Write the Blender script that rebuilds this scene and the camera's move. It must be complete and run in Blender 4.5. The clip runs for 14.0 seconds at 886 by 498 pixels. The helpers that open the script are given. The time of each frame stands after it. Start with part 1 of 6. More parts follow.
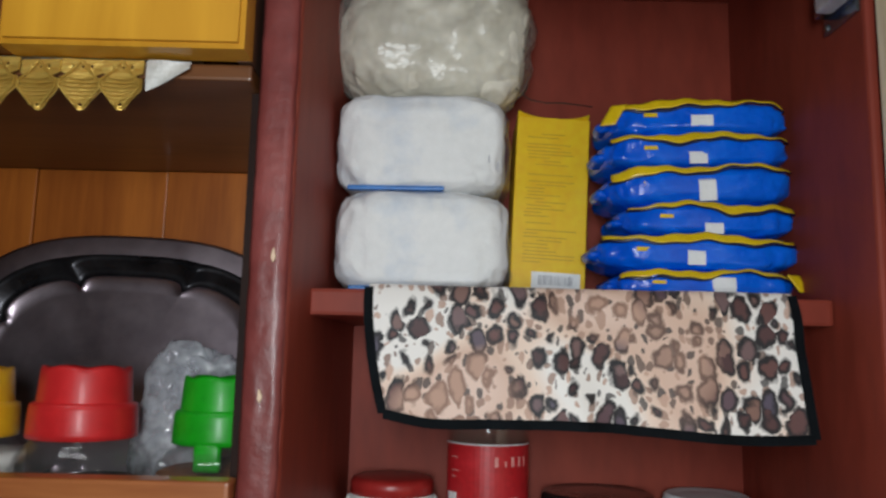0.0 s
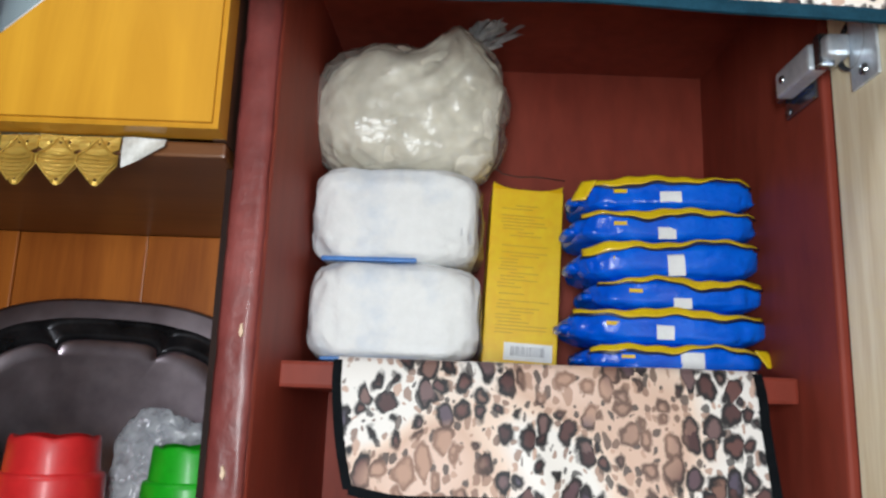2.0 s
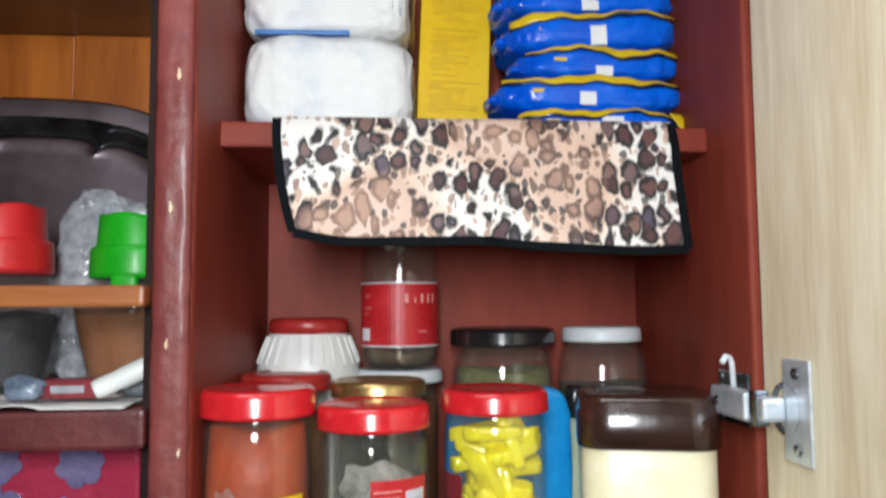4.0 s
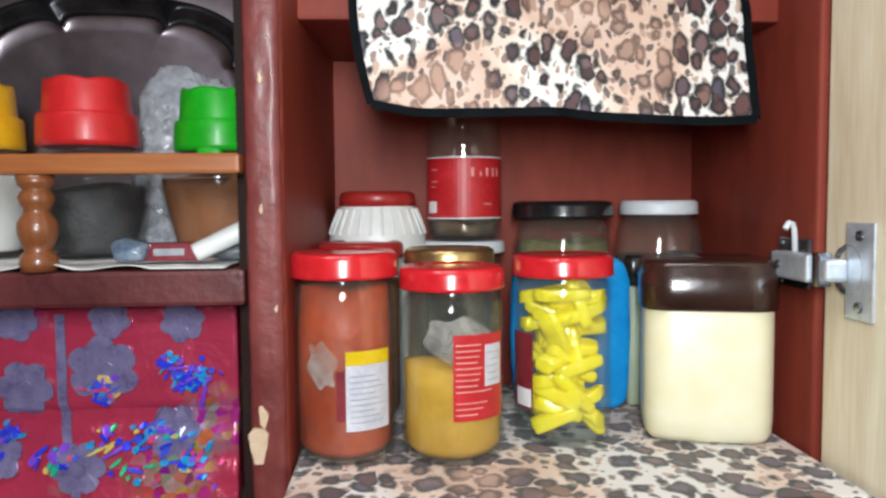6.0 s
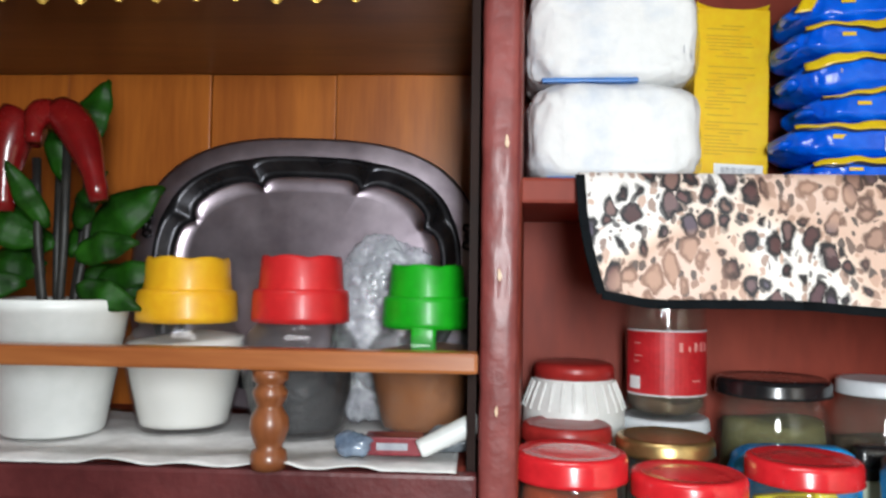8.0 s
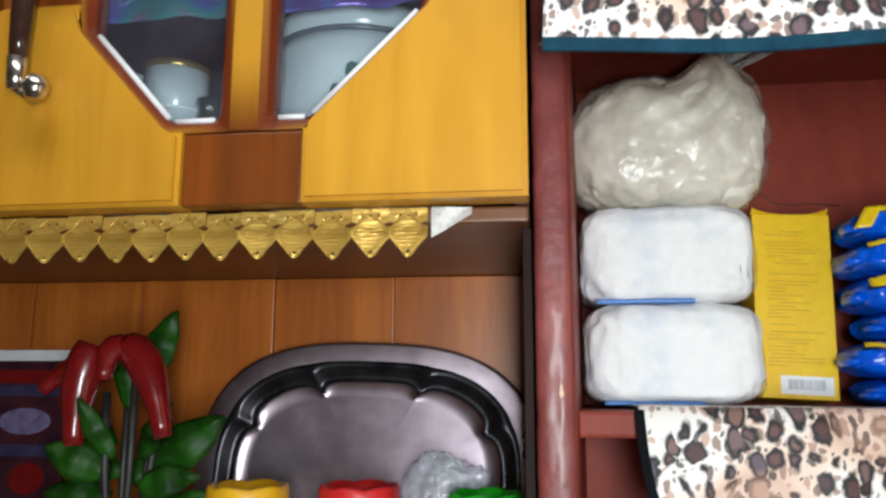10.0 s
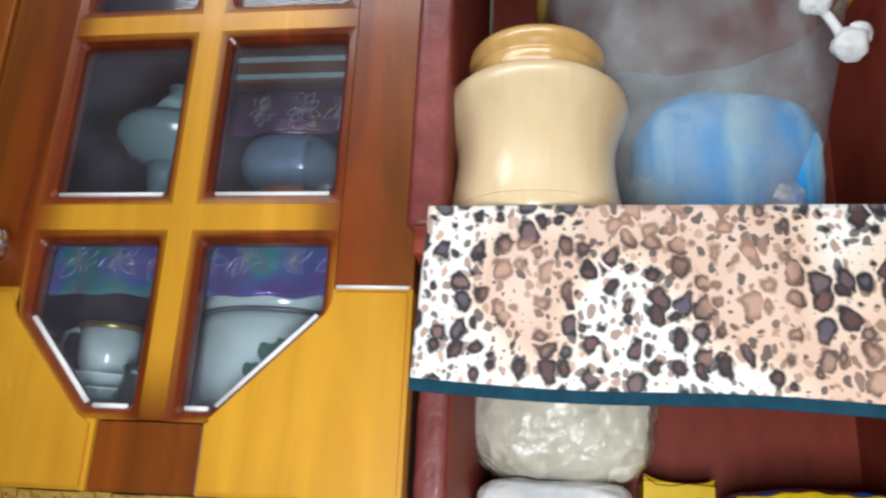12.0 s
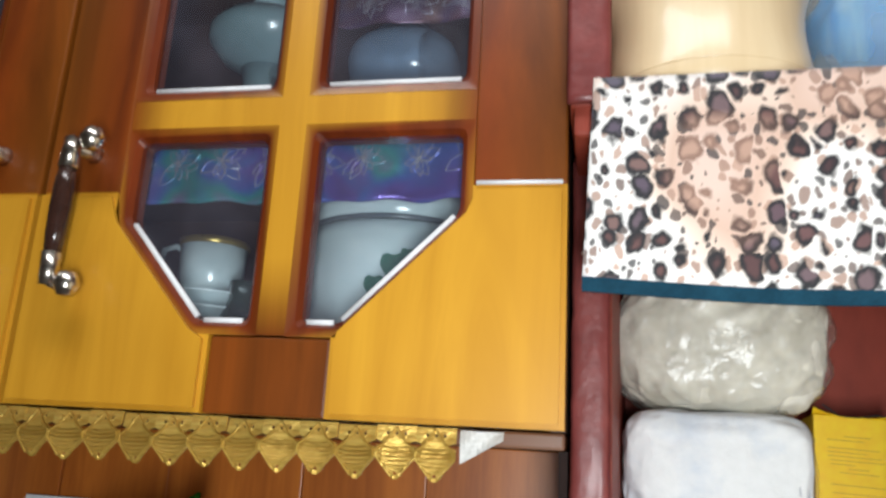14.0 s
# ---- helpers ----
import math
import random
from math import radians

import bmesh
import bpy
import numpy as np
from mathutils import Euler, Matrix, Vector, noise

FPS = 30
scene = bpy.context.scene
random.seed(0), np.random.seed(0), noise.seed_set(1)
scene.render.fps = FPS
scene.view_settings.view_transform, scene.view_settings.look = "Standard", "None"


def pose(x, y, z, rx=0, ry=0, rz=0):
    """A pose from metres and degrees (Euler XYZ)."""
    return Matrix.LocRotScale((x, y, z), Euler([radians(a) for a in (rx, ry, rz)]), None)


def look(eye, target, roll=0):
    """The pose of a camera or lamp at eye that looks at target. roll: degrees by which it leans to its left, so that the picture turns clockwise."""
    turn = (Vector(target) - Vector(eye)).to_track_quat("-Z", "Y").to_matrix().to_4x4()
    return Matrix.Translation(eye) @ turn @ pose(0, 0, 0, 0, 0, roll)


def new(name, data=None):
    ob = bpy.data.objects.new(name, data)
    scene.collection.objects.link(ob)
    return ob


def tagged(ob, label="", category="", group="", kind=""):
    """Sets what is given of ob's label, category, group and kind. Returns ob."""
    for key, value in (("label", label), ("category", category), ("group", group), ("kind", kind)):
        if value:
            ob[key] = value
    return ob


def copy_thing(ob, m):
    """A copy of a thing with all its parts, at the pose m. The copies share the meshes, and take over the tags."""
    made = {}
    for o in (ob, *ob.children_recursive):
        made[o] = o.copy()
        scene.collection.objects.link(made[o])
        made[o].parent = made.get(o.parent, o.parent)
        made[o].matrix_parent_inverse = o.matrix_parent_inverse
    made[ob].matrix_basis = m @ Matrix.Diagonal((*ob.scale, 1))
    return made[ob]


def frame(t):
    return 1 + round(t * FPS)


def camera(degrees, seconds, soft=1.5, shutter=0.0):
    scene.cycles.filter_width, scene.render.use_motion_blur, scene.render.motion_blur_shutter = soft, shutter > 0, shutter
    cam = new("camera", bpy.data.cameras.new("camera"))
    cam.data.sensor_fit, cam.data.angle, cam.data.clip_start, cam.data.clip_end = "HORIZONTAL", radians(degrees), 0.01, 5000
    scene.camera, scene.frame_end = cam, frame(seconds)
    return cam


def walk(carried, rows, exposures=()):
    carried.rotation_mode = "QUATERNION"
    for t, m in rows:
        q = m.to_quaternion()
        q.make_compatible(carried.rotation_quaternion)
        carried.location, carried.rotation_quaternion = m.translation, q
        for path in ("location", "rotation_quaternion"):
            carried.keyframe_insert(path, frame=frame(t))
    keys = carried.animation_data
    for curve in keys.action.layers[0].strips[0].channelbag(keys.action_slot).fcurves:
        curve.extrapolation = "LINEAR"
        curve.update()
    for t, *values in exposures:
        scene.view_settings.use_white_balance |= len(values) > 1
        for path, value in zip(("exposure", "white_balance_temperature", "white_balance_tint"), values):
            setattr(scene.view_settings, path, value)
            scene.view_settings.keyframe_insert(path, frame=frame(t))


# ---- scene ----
cam = camera(60.2, 14.0, soft=2.5, shutter=0.4)
PATH = [
    (0, (-0.006, 0.093, 1.546), (0.001, 2.072, 1.83), 1.3),
    (0.5, (-0.017, 0.082, 1.558), (-0.053, 2.066, 1.804), 0.9),
    (1, (-0.002, 0.073, 1.563), (-0.012, 2.053, 1.843), 1.0),
    (1.5, (-0.001, 0.085, 1.551), (0.022, 2.051, 1.918), 0.3),
    (2, (0.012, 0.082, 1.565), (0.028, 2.041, 1.971), 2.0),
    (2.5, (0.018, 0.077, 1.529), (0.037, 2.031, 1.957), 2.3),
    (3, (0.014, 0.067, 1.493), (0.06, 2.045, 1.782), 0.9),
    (3.5, (0.006, 0.066, 1.472), (0.14, 2.042, 1.746), 0.5),
    (3.8, (0.012, 0.066, 1.463), (0.180, 2.046, 1.708), 0.2),
    (4, (0.015, 0.068, 1.453), (0.198, 2.051, 1.604), -0.4),
    (6.3, (-0.04, 0.045, 1.435), (0.052, 2.04, 1.307), -0.7),
    (6.5, (-0.053, 0.048, 1.442), (0.011, 2.046, 1.336), -1.0),
    (7, (-0.109, 0.065, 1.475), (-0.071, 2.064, 1.436), 0.6),
    (7.2, (-0.122, 0.066, 1.483), (-0.102, 2.065, 1.491), 1.0),
    (9.3, (-0.135, 0.088, 1.584), (-0.399, 2.061, 1.778), -0.8),
    (9.5, (-0.133, 0.072, 1.596), (-0.403, 2.036, 1.864), -0.6),
    (10, (-0.123, 0.062, 1.614), (-0.387, 2.013, 1.964), 0.2),
    (10.5, (-0.102, 0.054, 1.651), (-0.323, 2.001, 2.055), 0.4),
    (11, (-0.125, 0.008, 1.714), (-0.301, 1.935, 2.22), 2.1),
    (11.5, (-0.087, -0.019, 1.751), (-0.363, 1.876, 2.327), 2.8),
    (12, (-0.03, -0.013, 1.752), (-0.3, 1.878, 2.346), 2.7),
    (12.5, (0.003, -0.004, 1.759), (-0.31, 1.886, 2.337), 3.7),
    (13, (-0.032, -0.017, 1.769), (-0.407, 1.861, 2.347), 4.7),
    (13.5, (-0.092, 0.008, 1.737), (-0.472, 1.889, 2.301), 4.1),
    (14, (-0.112, 0.069, 1.724), (-0.514, 1.963, 2.223), 3.2),
]
EXPOSURES = [(0, -0.38), (0.5, 0.2), (2, 0.12), (3, 0.25), (4, 0.32), (6.3, 0.40), (7, 0.56), (9.3, 0.3), (10.5, 0.28), (12, 0.27), (14, 0.28)]
walk(cam, [(t, look(eye, target, roll)) for t, eye, target, roll in PATH], EXPOSURES)

# ---- world and light ----
world = bpy.data.worlds.new("world")
scene.world = world
world.use_nodes = True
world.node_tree.nodes["Background"].inputs[0].default_value = (1.0, 0.95, 0.9, 1)
world.node_tree.nodes["Background"].inputs[1].default_value = 0.15


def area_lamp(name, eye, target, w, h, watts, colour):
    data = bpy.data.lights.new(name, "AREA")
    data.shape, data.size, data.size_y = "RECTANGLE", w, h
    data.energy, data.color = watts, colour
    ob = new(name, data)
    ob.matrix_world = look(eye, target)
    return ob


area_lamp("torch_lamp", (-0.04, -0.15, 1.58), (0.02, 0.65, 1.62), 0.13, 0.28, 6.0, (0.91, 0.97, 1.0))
area_lamp("ceiling_lamp", (-0.25, 0.05, 2.58), (-0.25, 0.12, 1.6), 0.9, 0.25, 6.0, (0.95, 0.97, 1.0))


# ---- materials ----
def nodes_of(name):
    m = bpy.data.materials.new(name)
    m.use_nodes = True
    nt = m.node_tree
    return m, nt, nt.nodes["Principled BSDF"]


def add(nt, kind, **values):
    n = nt.nodes.new(kind)
    for key, value in values.items():
        n.inputs[key.replace("_", " ")].default_value = value
    return n


def rgb(c):
    return (c[0], c[1], c[2], 1.0)


def ramp_node(nt, stops):
    r = nt.nodes.new("ShaderNodeValToRGB")
    while len(r.color_ramp.elements) < len(stops):
        r.color_ramp.elements.new(0.5)
    for e, (p, c) in zip(r.color_ramp.elements, stops):
        e.position, e.color = p, rgb(c)
    return r


def surface(name, a, b, scale=20.0, rough=0.5, metal=0.0, bump=0.1, bump_scale=120.0, stretch=(1, 1, 1), coat=0.0,
            spec=0.5, transmission=0.0, sheen=0.0, bump_dist=0.002, contrast=(0.3, 0.7), rough_var=0.12, subsurface=0.0, specks=None):
    """Two colours mixed by noise at two scales, uneven gloss and fine relief."""
    m, nt, p = nodes_of(name)
    L = nt.links.new
    tc = nt.nodes.new("ShaderNodeTexCoord")
    mp = nt.nodes.new("ShaderNodeMapping")
    mp.inputs["Scale"].default_value = stretch
    L(tc.outputs["Object"], mp.inputs["Vector"])
    n1 = add(nt, "ShaderNodeTexNoise", Scale=scale, Detail=5.0, Roughness=0.6)
    L(mp.outputs[0], n1.inputs["Vector"])
    r1 = ramp_node(nt, [(contrast[0], a), (contrast[1], b)])
    L(n1.outputs[0], r1.inputs[0])
    n2 = add(nt, "ShaderNodeTexNoise", Scale=scale * 7.3, Detail=3.0)
    L(mp.outputs[0], n2.inputs["Vector"])
    mix = nt.nodes.new("ShaderNodeMix")
    mix.data_type, mix.blend_type = "RGBA", "OVERLAY"
    mix.inputs[0].default_value = 0.25
    L(r1.outputs[0], mix.inputs[6])
    L(n2.outputs[0], mix.inputs[7])
    colour = mix.outputs[2]
    if specks:
        # sparse pale chips and specks of dust
        vo = add(nt, "ShaderNodeTexVoronoi", Scale=75.0, Randomness=1.0)
        L(tc.outputs["Object"], vo.inputs["Vector"])
        sc = nt.nodes.new("ShaderNodeSeparateColor")
        L(vo.outputs["Color"], sc.inputs[0])
        size = nt.nodes.new("ShaderNodeMapRange")
        size.inputs[1].default_value, size.inputs[2].default_value = 0.80, 1.0
        size.inputs[3].default_value, size.inputs[4].default_value = 0.0, 0.16
        L(sc.outputs[0], size.inputs[0])
        less = nt.nodes.new("ShaderNodeMath")
        less.operation = "LESS_THAN"
        L(vo.outputs["Distance"], less.inputs[0])
        L(size.outputs[0], less.inputs[1])
        dot = nt.nodes.new("ShaderNodeMix")
        dot.data_type = "RGBA"
        L(less.outputs[0], dot.inputs[0])
        L(colour, dot.inputs[6])
        dot.inputs[7].default_value = rgb(specks)
        colour = dot.outputs[2]
    L(colour, p.inputs["Base Color"])
    mr = nt.nodes.new("ShaderNodeMapRange")
    mr.inputs[3].default_value, mr.inputs[4].default_value = max(rough - rough_var, 0.03), min(rough + rough_var, 1)
    L(n1.outputs[0], mr.inputs[0])
    L(mr.outputs[0], p.inputs["Roughness"])
    p.inputs["Metallic"].default_value = metal
    p.inputs["Coat Weight"].default_value = coat
    p.inputs["Coat Roughness"].default_value = 0.12
    p.inputs["Specular IOR Level"].default_value = spec
    p.inputs["Transmission Weight"].default_value = transmission
    p.inputs["Sheen Weight"].default_value = sheen
    p.inputs["Subsurface Weight"].default_value = subsurface
    p.inputs["Subsurface Radius"].default_value = (0.01, 0.008, 0.006)
    if bump:
        n3 = add(nt, "ShaderNodeTexNoise", Scale=bump_scale, Detail=4.0)
        L(mp.outputs[0], n3.inputs["Vector"])
        bn = add(nt, "ShaderNodeBump", Strength=bump, Distance=bump_dist)
        L(n3.outputs[0], bn.inputs["Height"])
        L(bn.outputs[0], p.inputs["Normal"])
    return m


def clear_film(name, tint, gloss_rough=0.05, veil=0.0, veil_colour=(0.8, 0.8, 0.8), bump=0.0, bump_scale=60.0, gloss0=0.05):
    """Thin clear glass or plastic: see-through, glossy by its angle, with an optional milky veil."""
    m, nt, p = nodes_of(name)
    L = nt.links.new
    nt.nodes.remove(p)
    out = nt.nodes["Material Output"]
    tr = add(nt, "ShaderNodeBsdfTransparent", Color=rgb(tint))
    gl = add(nt, "ShaderNodeBsdfGlossy", Roughness=gloss_rough)
    lw = add(nt, "ShaderNodeLayerWeight", Blend=0.5)
    pw = nt.nodes.new("ShaderNodeMath")
    pw.operation = "POWER"
    pw.inputs[1].default_value = 5.0
    L(lw.outputs["Facing"], pw.inputs[0])
    fr = nt.nodes.new("ShaderNodeMapRange")
    fr.inputs[3].default_value, fr.inputs[4].default_value = gloss0, 0.5
    L(pw.outputs[0], fr.inputs[0])
    tc = nt.nodes.new("ShaderNodeTexCoord")
    base = tr.outputs[0]
    nz = add(nt, "ShaderNodeTexNoise", Scale=bump_scale, Detail=3.0)
    L(tc.outputs["Object"], nz.inputs["Vector"])
    if bump:
        bn = add(nt, "ShaderNodeBump", Strength=bump, Distance=0.004)
        L(nz.outputs[0], bn.inputs["Height"])
        L(bn.outputs[0], gl.inputs["Normal"])
        L(bn.outputs[0], lw.inputs["Normal"])
    if veil:
        df = add(nt, "ShaderNodeBsdfDiffuse", Color=rgb(veil_colour))
        mx0 = nt.nodes.new("ShaderNodeMixShader")
        mr = nt.nodes.new("ShaderNodeMapRange")
        mr.inputs[1].default_value, mr.inputs[2].default_value = 0.35, 0.65
        mr.inputs[3].default_value, mr.inputs[4].default_value = veil * 0.5, min(veil * 1.5, 1)
        L(nz.outputs[0], mr.inputs[0])
        L(mr.outputs[0], mx0.inputs[0])
        L(base, mx0.inputs[1])
        L(df.outputs[0], mx0.inputs[2])
        base = mx0.outputs[0]
    mx = nt.nodes.new("ShaderNodeMixShader")
    L(fr.outputs[0], mx.inputs[0])
    L(base, mx.inputs[1])
    L(gl.outputs[0], mx.inputs[2])
    L(mx.outputs[0], out.inputs[0])
    return m


def wood(name, dark, light, rings=14.0, rough=0.3, coat=0.3, axis="Z", bump=0.06):
    """Lacquered or raw timber with the grain along one axis."""
    m, nt, p = nodes_of(name)
    L = nt.links.new
    tc = nt.nodes.new("ShaderNodeTexCoord")
    mp = nt.nodes.new("ShaderNodeMapping")
    mp.inputs["Scale"].default_value = {"Z": (1, 1, 0.09), "X": (0.09, 1, 1), "Y": (1, 0.09, 1)}[axis]
    L(tc.outputs["Object"], mp.inputs["Vector"])
    n1 = add(nt, "ShaderNodeTexNoise", Scale=rings, Detail=6.0, Roughness=0.62, Distortion=0.9)
    L(mp.outputs[0], n1.inputs["Vector"])
    n2 = add(nt, "ShaderNodeTexNoise", Scale=rings * 14, Detail=3.0)
    L(mp.outputs[0], n2.inputs["Vector"])
    ad = nt.nodes.new("ShaderNodeMath")
    ad.operation = "MULTIPLY_ADD"
    ad.inputs[1].default_value = 0.25
    L(n2.outputs[0], ad.inputs[0])
    L(n1.outputs[0], ad.inputs[2])
    r = ramp_node(nt, [(0.38, dark), (0.78, light)])
    L(ad.outputs[0], r.inputs[0])
    L(r.outputs[0], p.inputs["Base Color"])
    p.inputs["Roughness"].default_value = rough
    p.inputs["Coat Weight"].default_value = coat
    p.inputs["Coat Roughness"].default_value = 0.08
    bn = add(nt, "ShaderNodeBump", Strength=bump, Distance=0.001)
    L(ad.outputs[0], bn.inputs["Height"])
    L(bn.outputs[0], p.inputs["Normal"])
    return m


def stained(name):
    """Door timber with a sunburst stain: the mesh attribute "stain" runs from amber (0) to dark brown (1)."""
    m, nt, p = nodes_of(name)
    L = nt.links.new
    tc = nt.nodes.new("ShaderNodeTexCoord")
    mp = nt.nodes.new("ShaderNodeMapping")
    mp.inputs["Scale"].default_value = (1, 1, 0.1)
    L(tc.outputs["Object"], mp.inputs["Vector"])
    n1 = add(nt, "ShaderNodeTexNoise", Scale=22.0, Detail=6.0, Roughness=0.6, Distortion=1.2)
    L(mp.outputs[0], n1.inputs["Vector"])
    amber = ramp_node(nt, [(0.3, (0.50, 0.225, 0.014)), (0.75, (0.68, 0.345, 0.028))])
    brown = ramp_node(nt, [(0.3, (0.070, 0.0092, 0.002)), (0.75, (0.220, 0.036, 0.0045))])
    L(n1.outputs[0], amber.inputs[0])
    L(n1.outputs[0], brown.inputs[0])
    at = nt.nodes.new("ShaderNodeAttribute")
    at.attribute_name = "stain"
    mix = nt.nodes.new("ShaderNodeMix")
    mix.data_type = "RGBA"
    L(at.outputs["Fac"], mix.inputs[0])
    L(amber.outputs[0], mix.inputs[6])
    L(brown.outputs[0], mix.inputs[7])
    L(mix.outputs[2], p.inputs["Base Color"])
    p.inputs["Roughness"].default_value = 0.4
    p.inputs["Specular IOR Level"].default_value = 0.3
    p.inputs["Coat Weight"].default_value = 0.18
    p.inputs["Coat Roughness"].default_value = 0.12
    bn = add(nt, "ShaderNodeBump", Strength=0.05, Distance=0.001)
    L(n1.outputs[0], bn.inputs["Height"])
    L(bn.outputs[0], p.inputs["Normal"])
    return m


def leopard(name, offset, dense=1.0, zones=(), small=0.24, large=0.66):
    """Printed plush cloth: dark-rimmed rosettes with brown hearts on cream and tan."""
    m, nt, p = nodes_of(name)
    L = nt.links.new
    tc = nt.nodes.new("ShaderNodeTexCoord")
    mp = nt.nodes.new("ShaderNodeMapping")
    mp.inputs["Location"].default_value = offset
    L(tc.outputs["Object"], mp.inputs["Vector"])
    flat = nt.nodes.new("ShaderNodeVectorMath")
    flat.operation = "MULTIPLY"
    flat.inputs[1].default_value = (1.0, 0.86, 0.86)
    L(mp.outputs[0], flat.inputs[0])
    wob = add(nt, "ShaderNodeTexNoise", Scale=55.0, Detail=3.0)
    L(flat.outputs[0], wob.inputs["Vector"])
    ws = nt.nodes.new("ShaderNodeVectorMath")
    ws.operation = "MULTIPLY_ADD"
    ws.inputs[1].default_value = (0.013, 0.013, 0.013)
    L(wob.outputs["Color"], ws.inputs[0])
    L(flat.outputs[0], ws.inputs[2])

    zone = add(nt, "ShaderNodeTexNoise", Scale=11.0, Detail=1.5)
    L(flat.outputs[0], zone.inputs["Vector"])
    ground = ramp_node(nt, [(0.45, (0.76, 0.73, 0.70)), (0.52, (0.74, 0.58, 0.48)), (0.60, (0.60, 0.41, 0.32)), (0.72, (0.68, 0.50, 0.42))])

    one, zero = (1, 1, 1), (0, 0, 0)
    gap = add(nt, "ShaderNodeTexNoise", Scale=95.0, Detail=1.0)
    L(flat.outputs[0], gap.inputs["Vector"])
    fray = add(nt, "ShaderNodeTexNoise", Scale=240.0, Detail=2.0)
    L(flat.outputs[0], fray.inputs["Vector"])

    def math2(op, a, b, c=None):
        n = nt.nodes.new("ShaderNodeMath")
        n.operation = op
        for k, v in enumerate((a, b, c)):
            if v is None:
                continue
            if isinstance(v, (int, float)):
                n.inputs[k].default_value = v
            else:
                L(v, n.inputs[k])
        return n.outputs[0]

    # broad tan (positive) and pale (negative) areas of the print, as (x, z, half width, half height, amount)
    tone = math2("MULTIPLY_ADD", math2("SUBTRACT", zone.outputs[0], 0.5), 0.75, 0.485)
    raw = nt.nodes.new("ShaderNodeSeparateXYZ")
    L(tc.outputs["Object"], raw.inputs[0])
    for zx, zz, hx, hz, amount in zones:
        dx = math2("DIVIDE", math2("SUBTRACT", raw.outputs[0], zx), hx)
        dz = math2("DIVIDE", math2("SUBTRACT", raw.outputs[2], zz), hz)
        far = math2("ADD", math2("MULTIPLY", dx, dx), math2("MULTIPLY", dz, dz))
        near = math2("POWER", 2.718, math2("MULTIPLY", far, -1.0))
        tone = math2("MULTIPLY_ADD", near, amount, tone)
    L(tone, ground.inputs[0])
    sx = nt.nodes.new("ShaderNodeSeparateXYZ")
    L(ws.outputs[0], sx.inputs[0])
    plane = nt.nodes.new("ShaderNodeCombineXYZ")
    L(sx.outputs[0], plane.inputs[0])
    L(math2("MULTIPLY", math2("SUBTRACT", sx.outputs[1], sx.outputs[2]), 1.0), plane.inputs[1])

    def cells(scale, small, large, amount):
        """Depth inside roundish spots of uneven size (0 at their border), with frayed edges."""
        f = add(nt, "ShaderNodeTexVoronoi", Scale=scale, Randomness=0.8)
        f.voronoi_dimensions = "2D"
        L(plane.outputs[0], f.inputs["Vector"])
        sep = nt.nodes.new("ShaderNodeSeparateColor")
        L(f.outputs["Color"], sep.inputs[0])
        rad = math2("MULTIPLY_ADD", sep.outputs[0], large - small, small)
        d = math2("SUBTRACT", rad, f.outputs["Distance"])
        d = math2("MULTIPLY_ADD", fray.outputs[0], amount, d)
        return math2("SUBTRACT", d, amount * 0.5), sep.outputs[1]

    def layer(below, dist, stops_mask, colour):
        mk = ramp_node(nt, stops_mask)
        L(dist, mk.inputs[0])
        mx = nt.nodes.new("ShaderNodeMix")
        mx.data_type = "RGBA"
        L(mk.outputs[0], mx.inputs[0])
        L(below, mx.inputs[6])
        L(colour, mx.inputs[7])
        return mx.outputs[2]

    # small brown flecks, then rosettes whose dark rims fade to brown in the tan parts
    d1, pick1 = cells(115.0 * dense, 0.10, 0.52, 0.30)
    tone1 = ramp_node(nt, [(0.0, (0.50, 0.31, 0.23)), (0.5, (0.20, 0.11, 0.08)), (0.75, (0.02, 0.018, 0.022))])
    L(pick1, tone1.inputs[0])
    col = layer(ground.outputs[0], d1, [(0.0, zero), (0.07, (0.85, 0.85, 0.85))], tone1.outputs[0])
    d2, pick2 = cells(56.0 * dense, small, large, 0.20)
    rim = ramp_node(nt, [(0.545, (0.006, 0.006, 0.009)), (0.60, (0.07, 0.036, 0.028)), (0.66, (0.26, 0.15, 0.11))])
    L(tone, rim.inputs[0])
    col = layer(col, d2, [(0.0, zero), (0.13, one)], rim.outputs[0])
    heart = ramp_node(nt, [(0.0, (0.05, 0.020, 0.024)), (0.45, (0.13, 0.055, 0.050)), (0.75, (0.08, 0.065, 0.10)), (1.0, (0.22, 0.115, 0.085))])
    L(pick2, heart.inputs[0])
    fade = ramp_node(nt, [(0.565, zero), (0.64, one)])
    L(tone, fade.inputs[0])
    inner = nt.nodes.new("ShaderNodeMix")
    inner.data_type = "RGBA"
    L(fade.outputs[0], inner.inputs[0])
    L(heart.outputs[0], inner.inputs[6])
    inner.inputs[7].default_value = (0.44, 0.27, 0.20, 1.0)
    broken = math2("MULTIPLY_ADD", gap.outputs[0], 0.22, d2)
    col = layer(col, math2("SUBTRACT", broken, 0.11), [(0.20, zero), (0.34, one)], inner.outputs[2])
    L(col, p.inputs["Base Color"])
    p.inputs["Roughness"].default_value = 0.6
    p.inputs["Sheen Weight"].default_value = 0.25
    nb = add(nt, "ShaderNodeTexNoise", Scale=600.0, Detail=2.0)
    L(tc.outputs["Object"], nb.inputs["Vector"])
    bn = add(nt, "ShaderNodeBump", Strength=0.15, Distance=0.001)
    L(nb.outputs[0], bn.inputs["Height"])
    L(bn.outputs[0], p.inputs["Normal"])
    return m


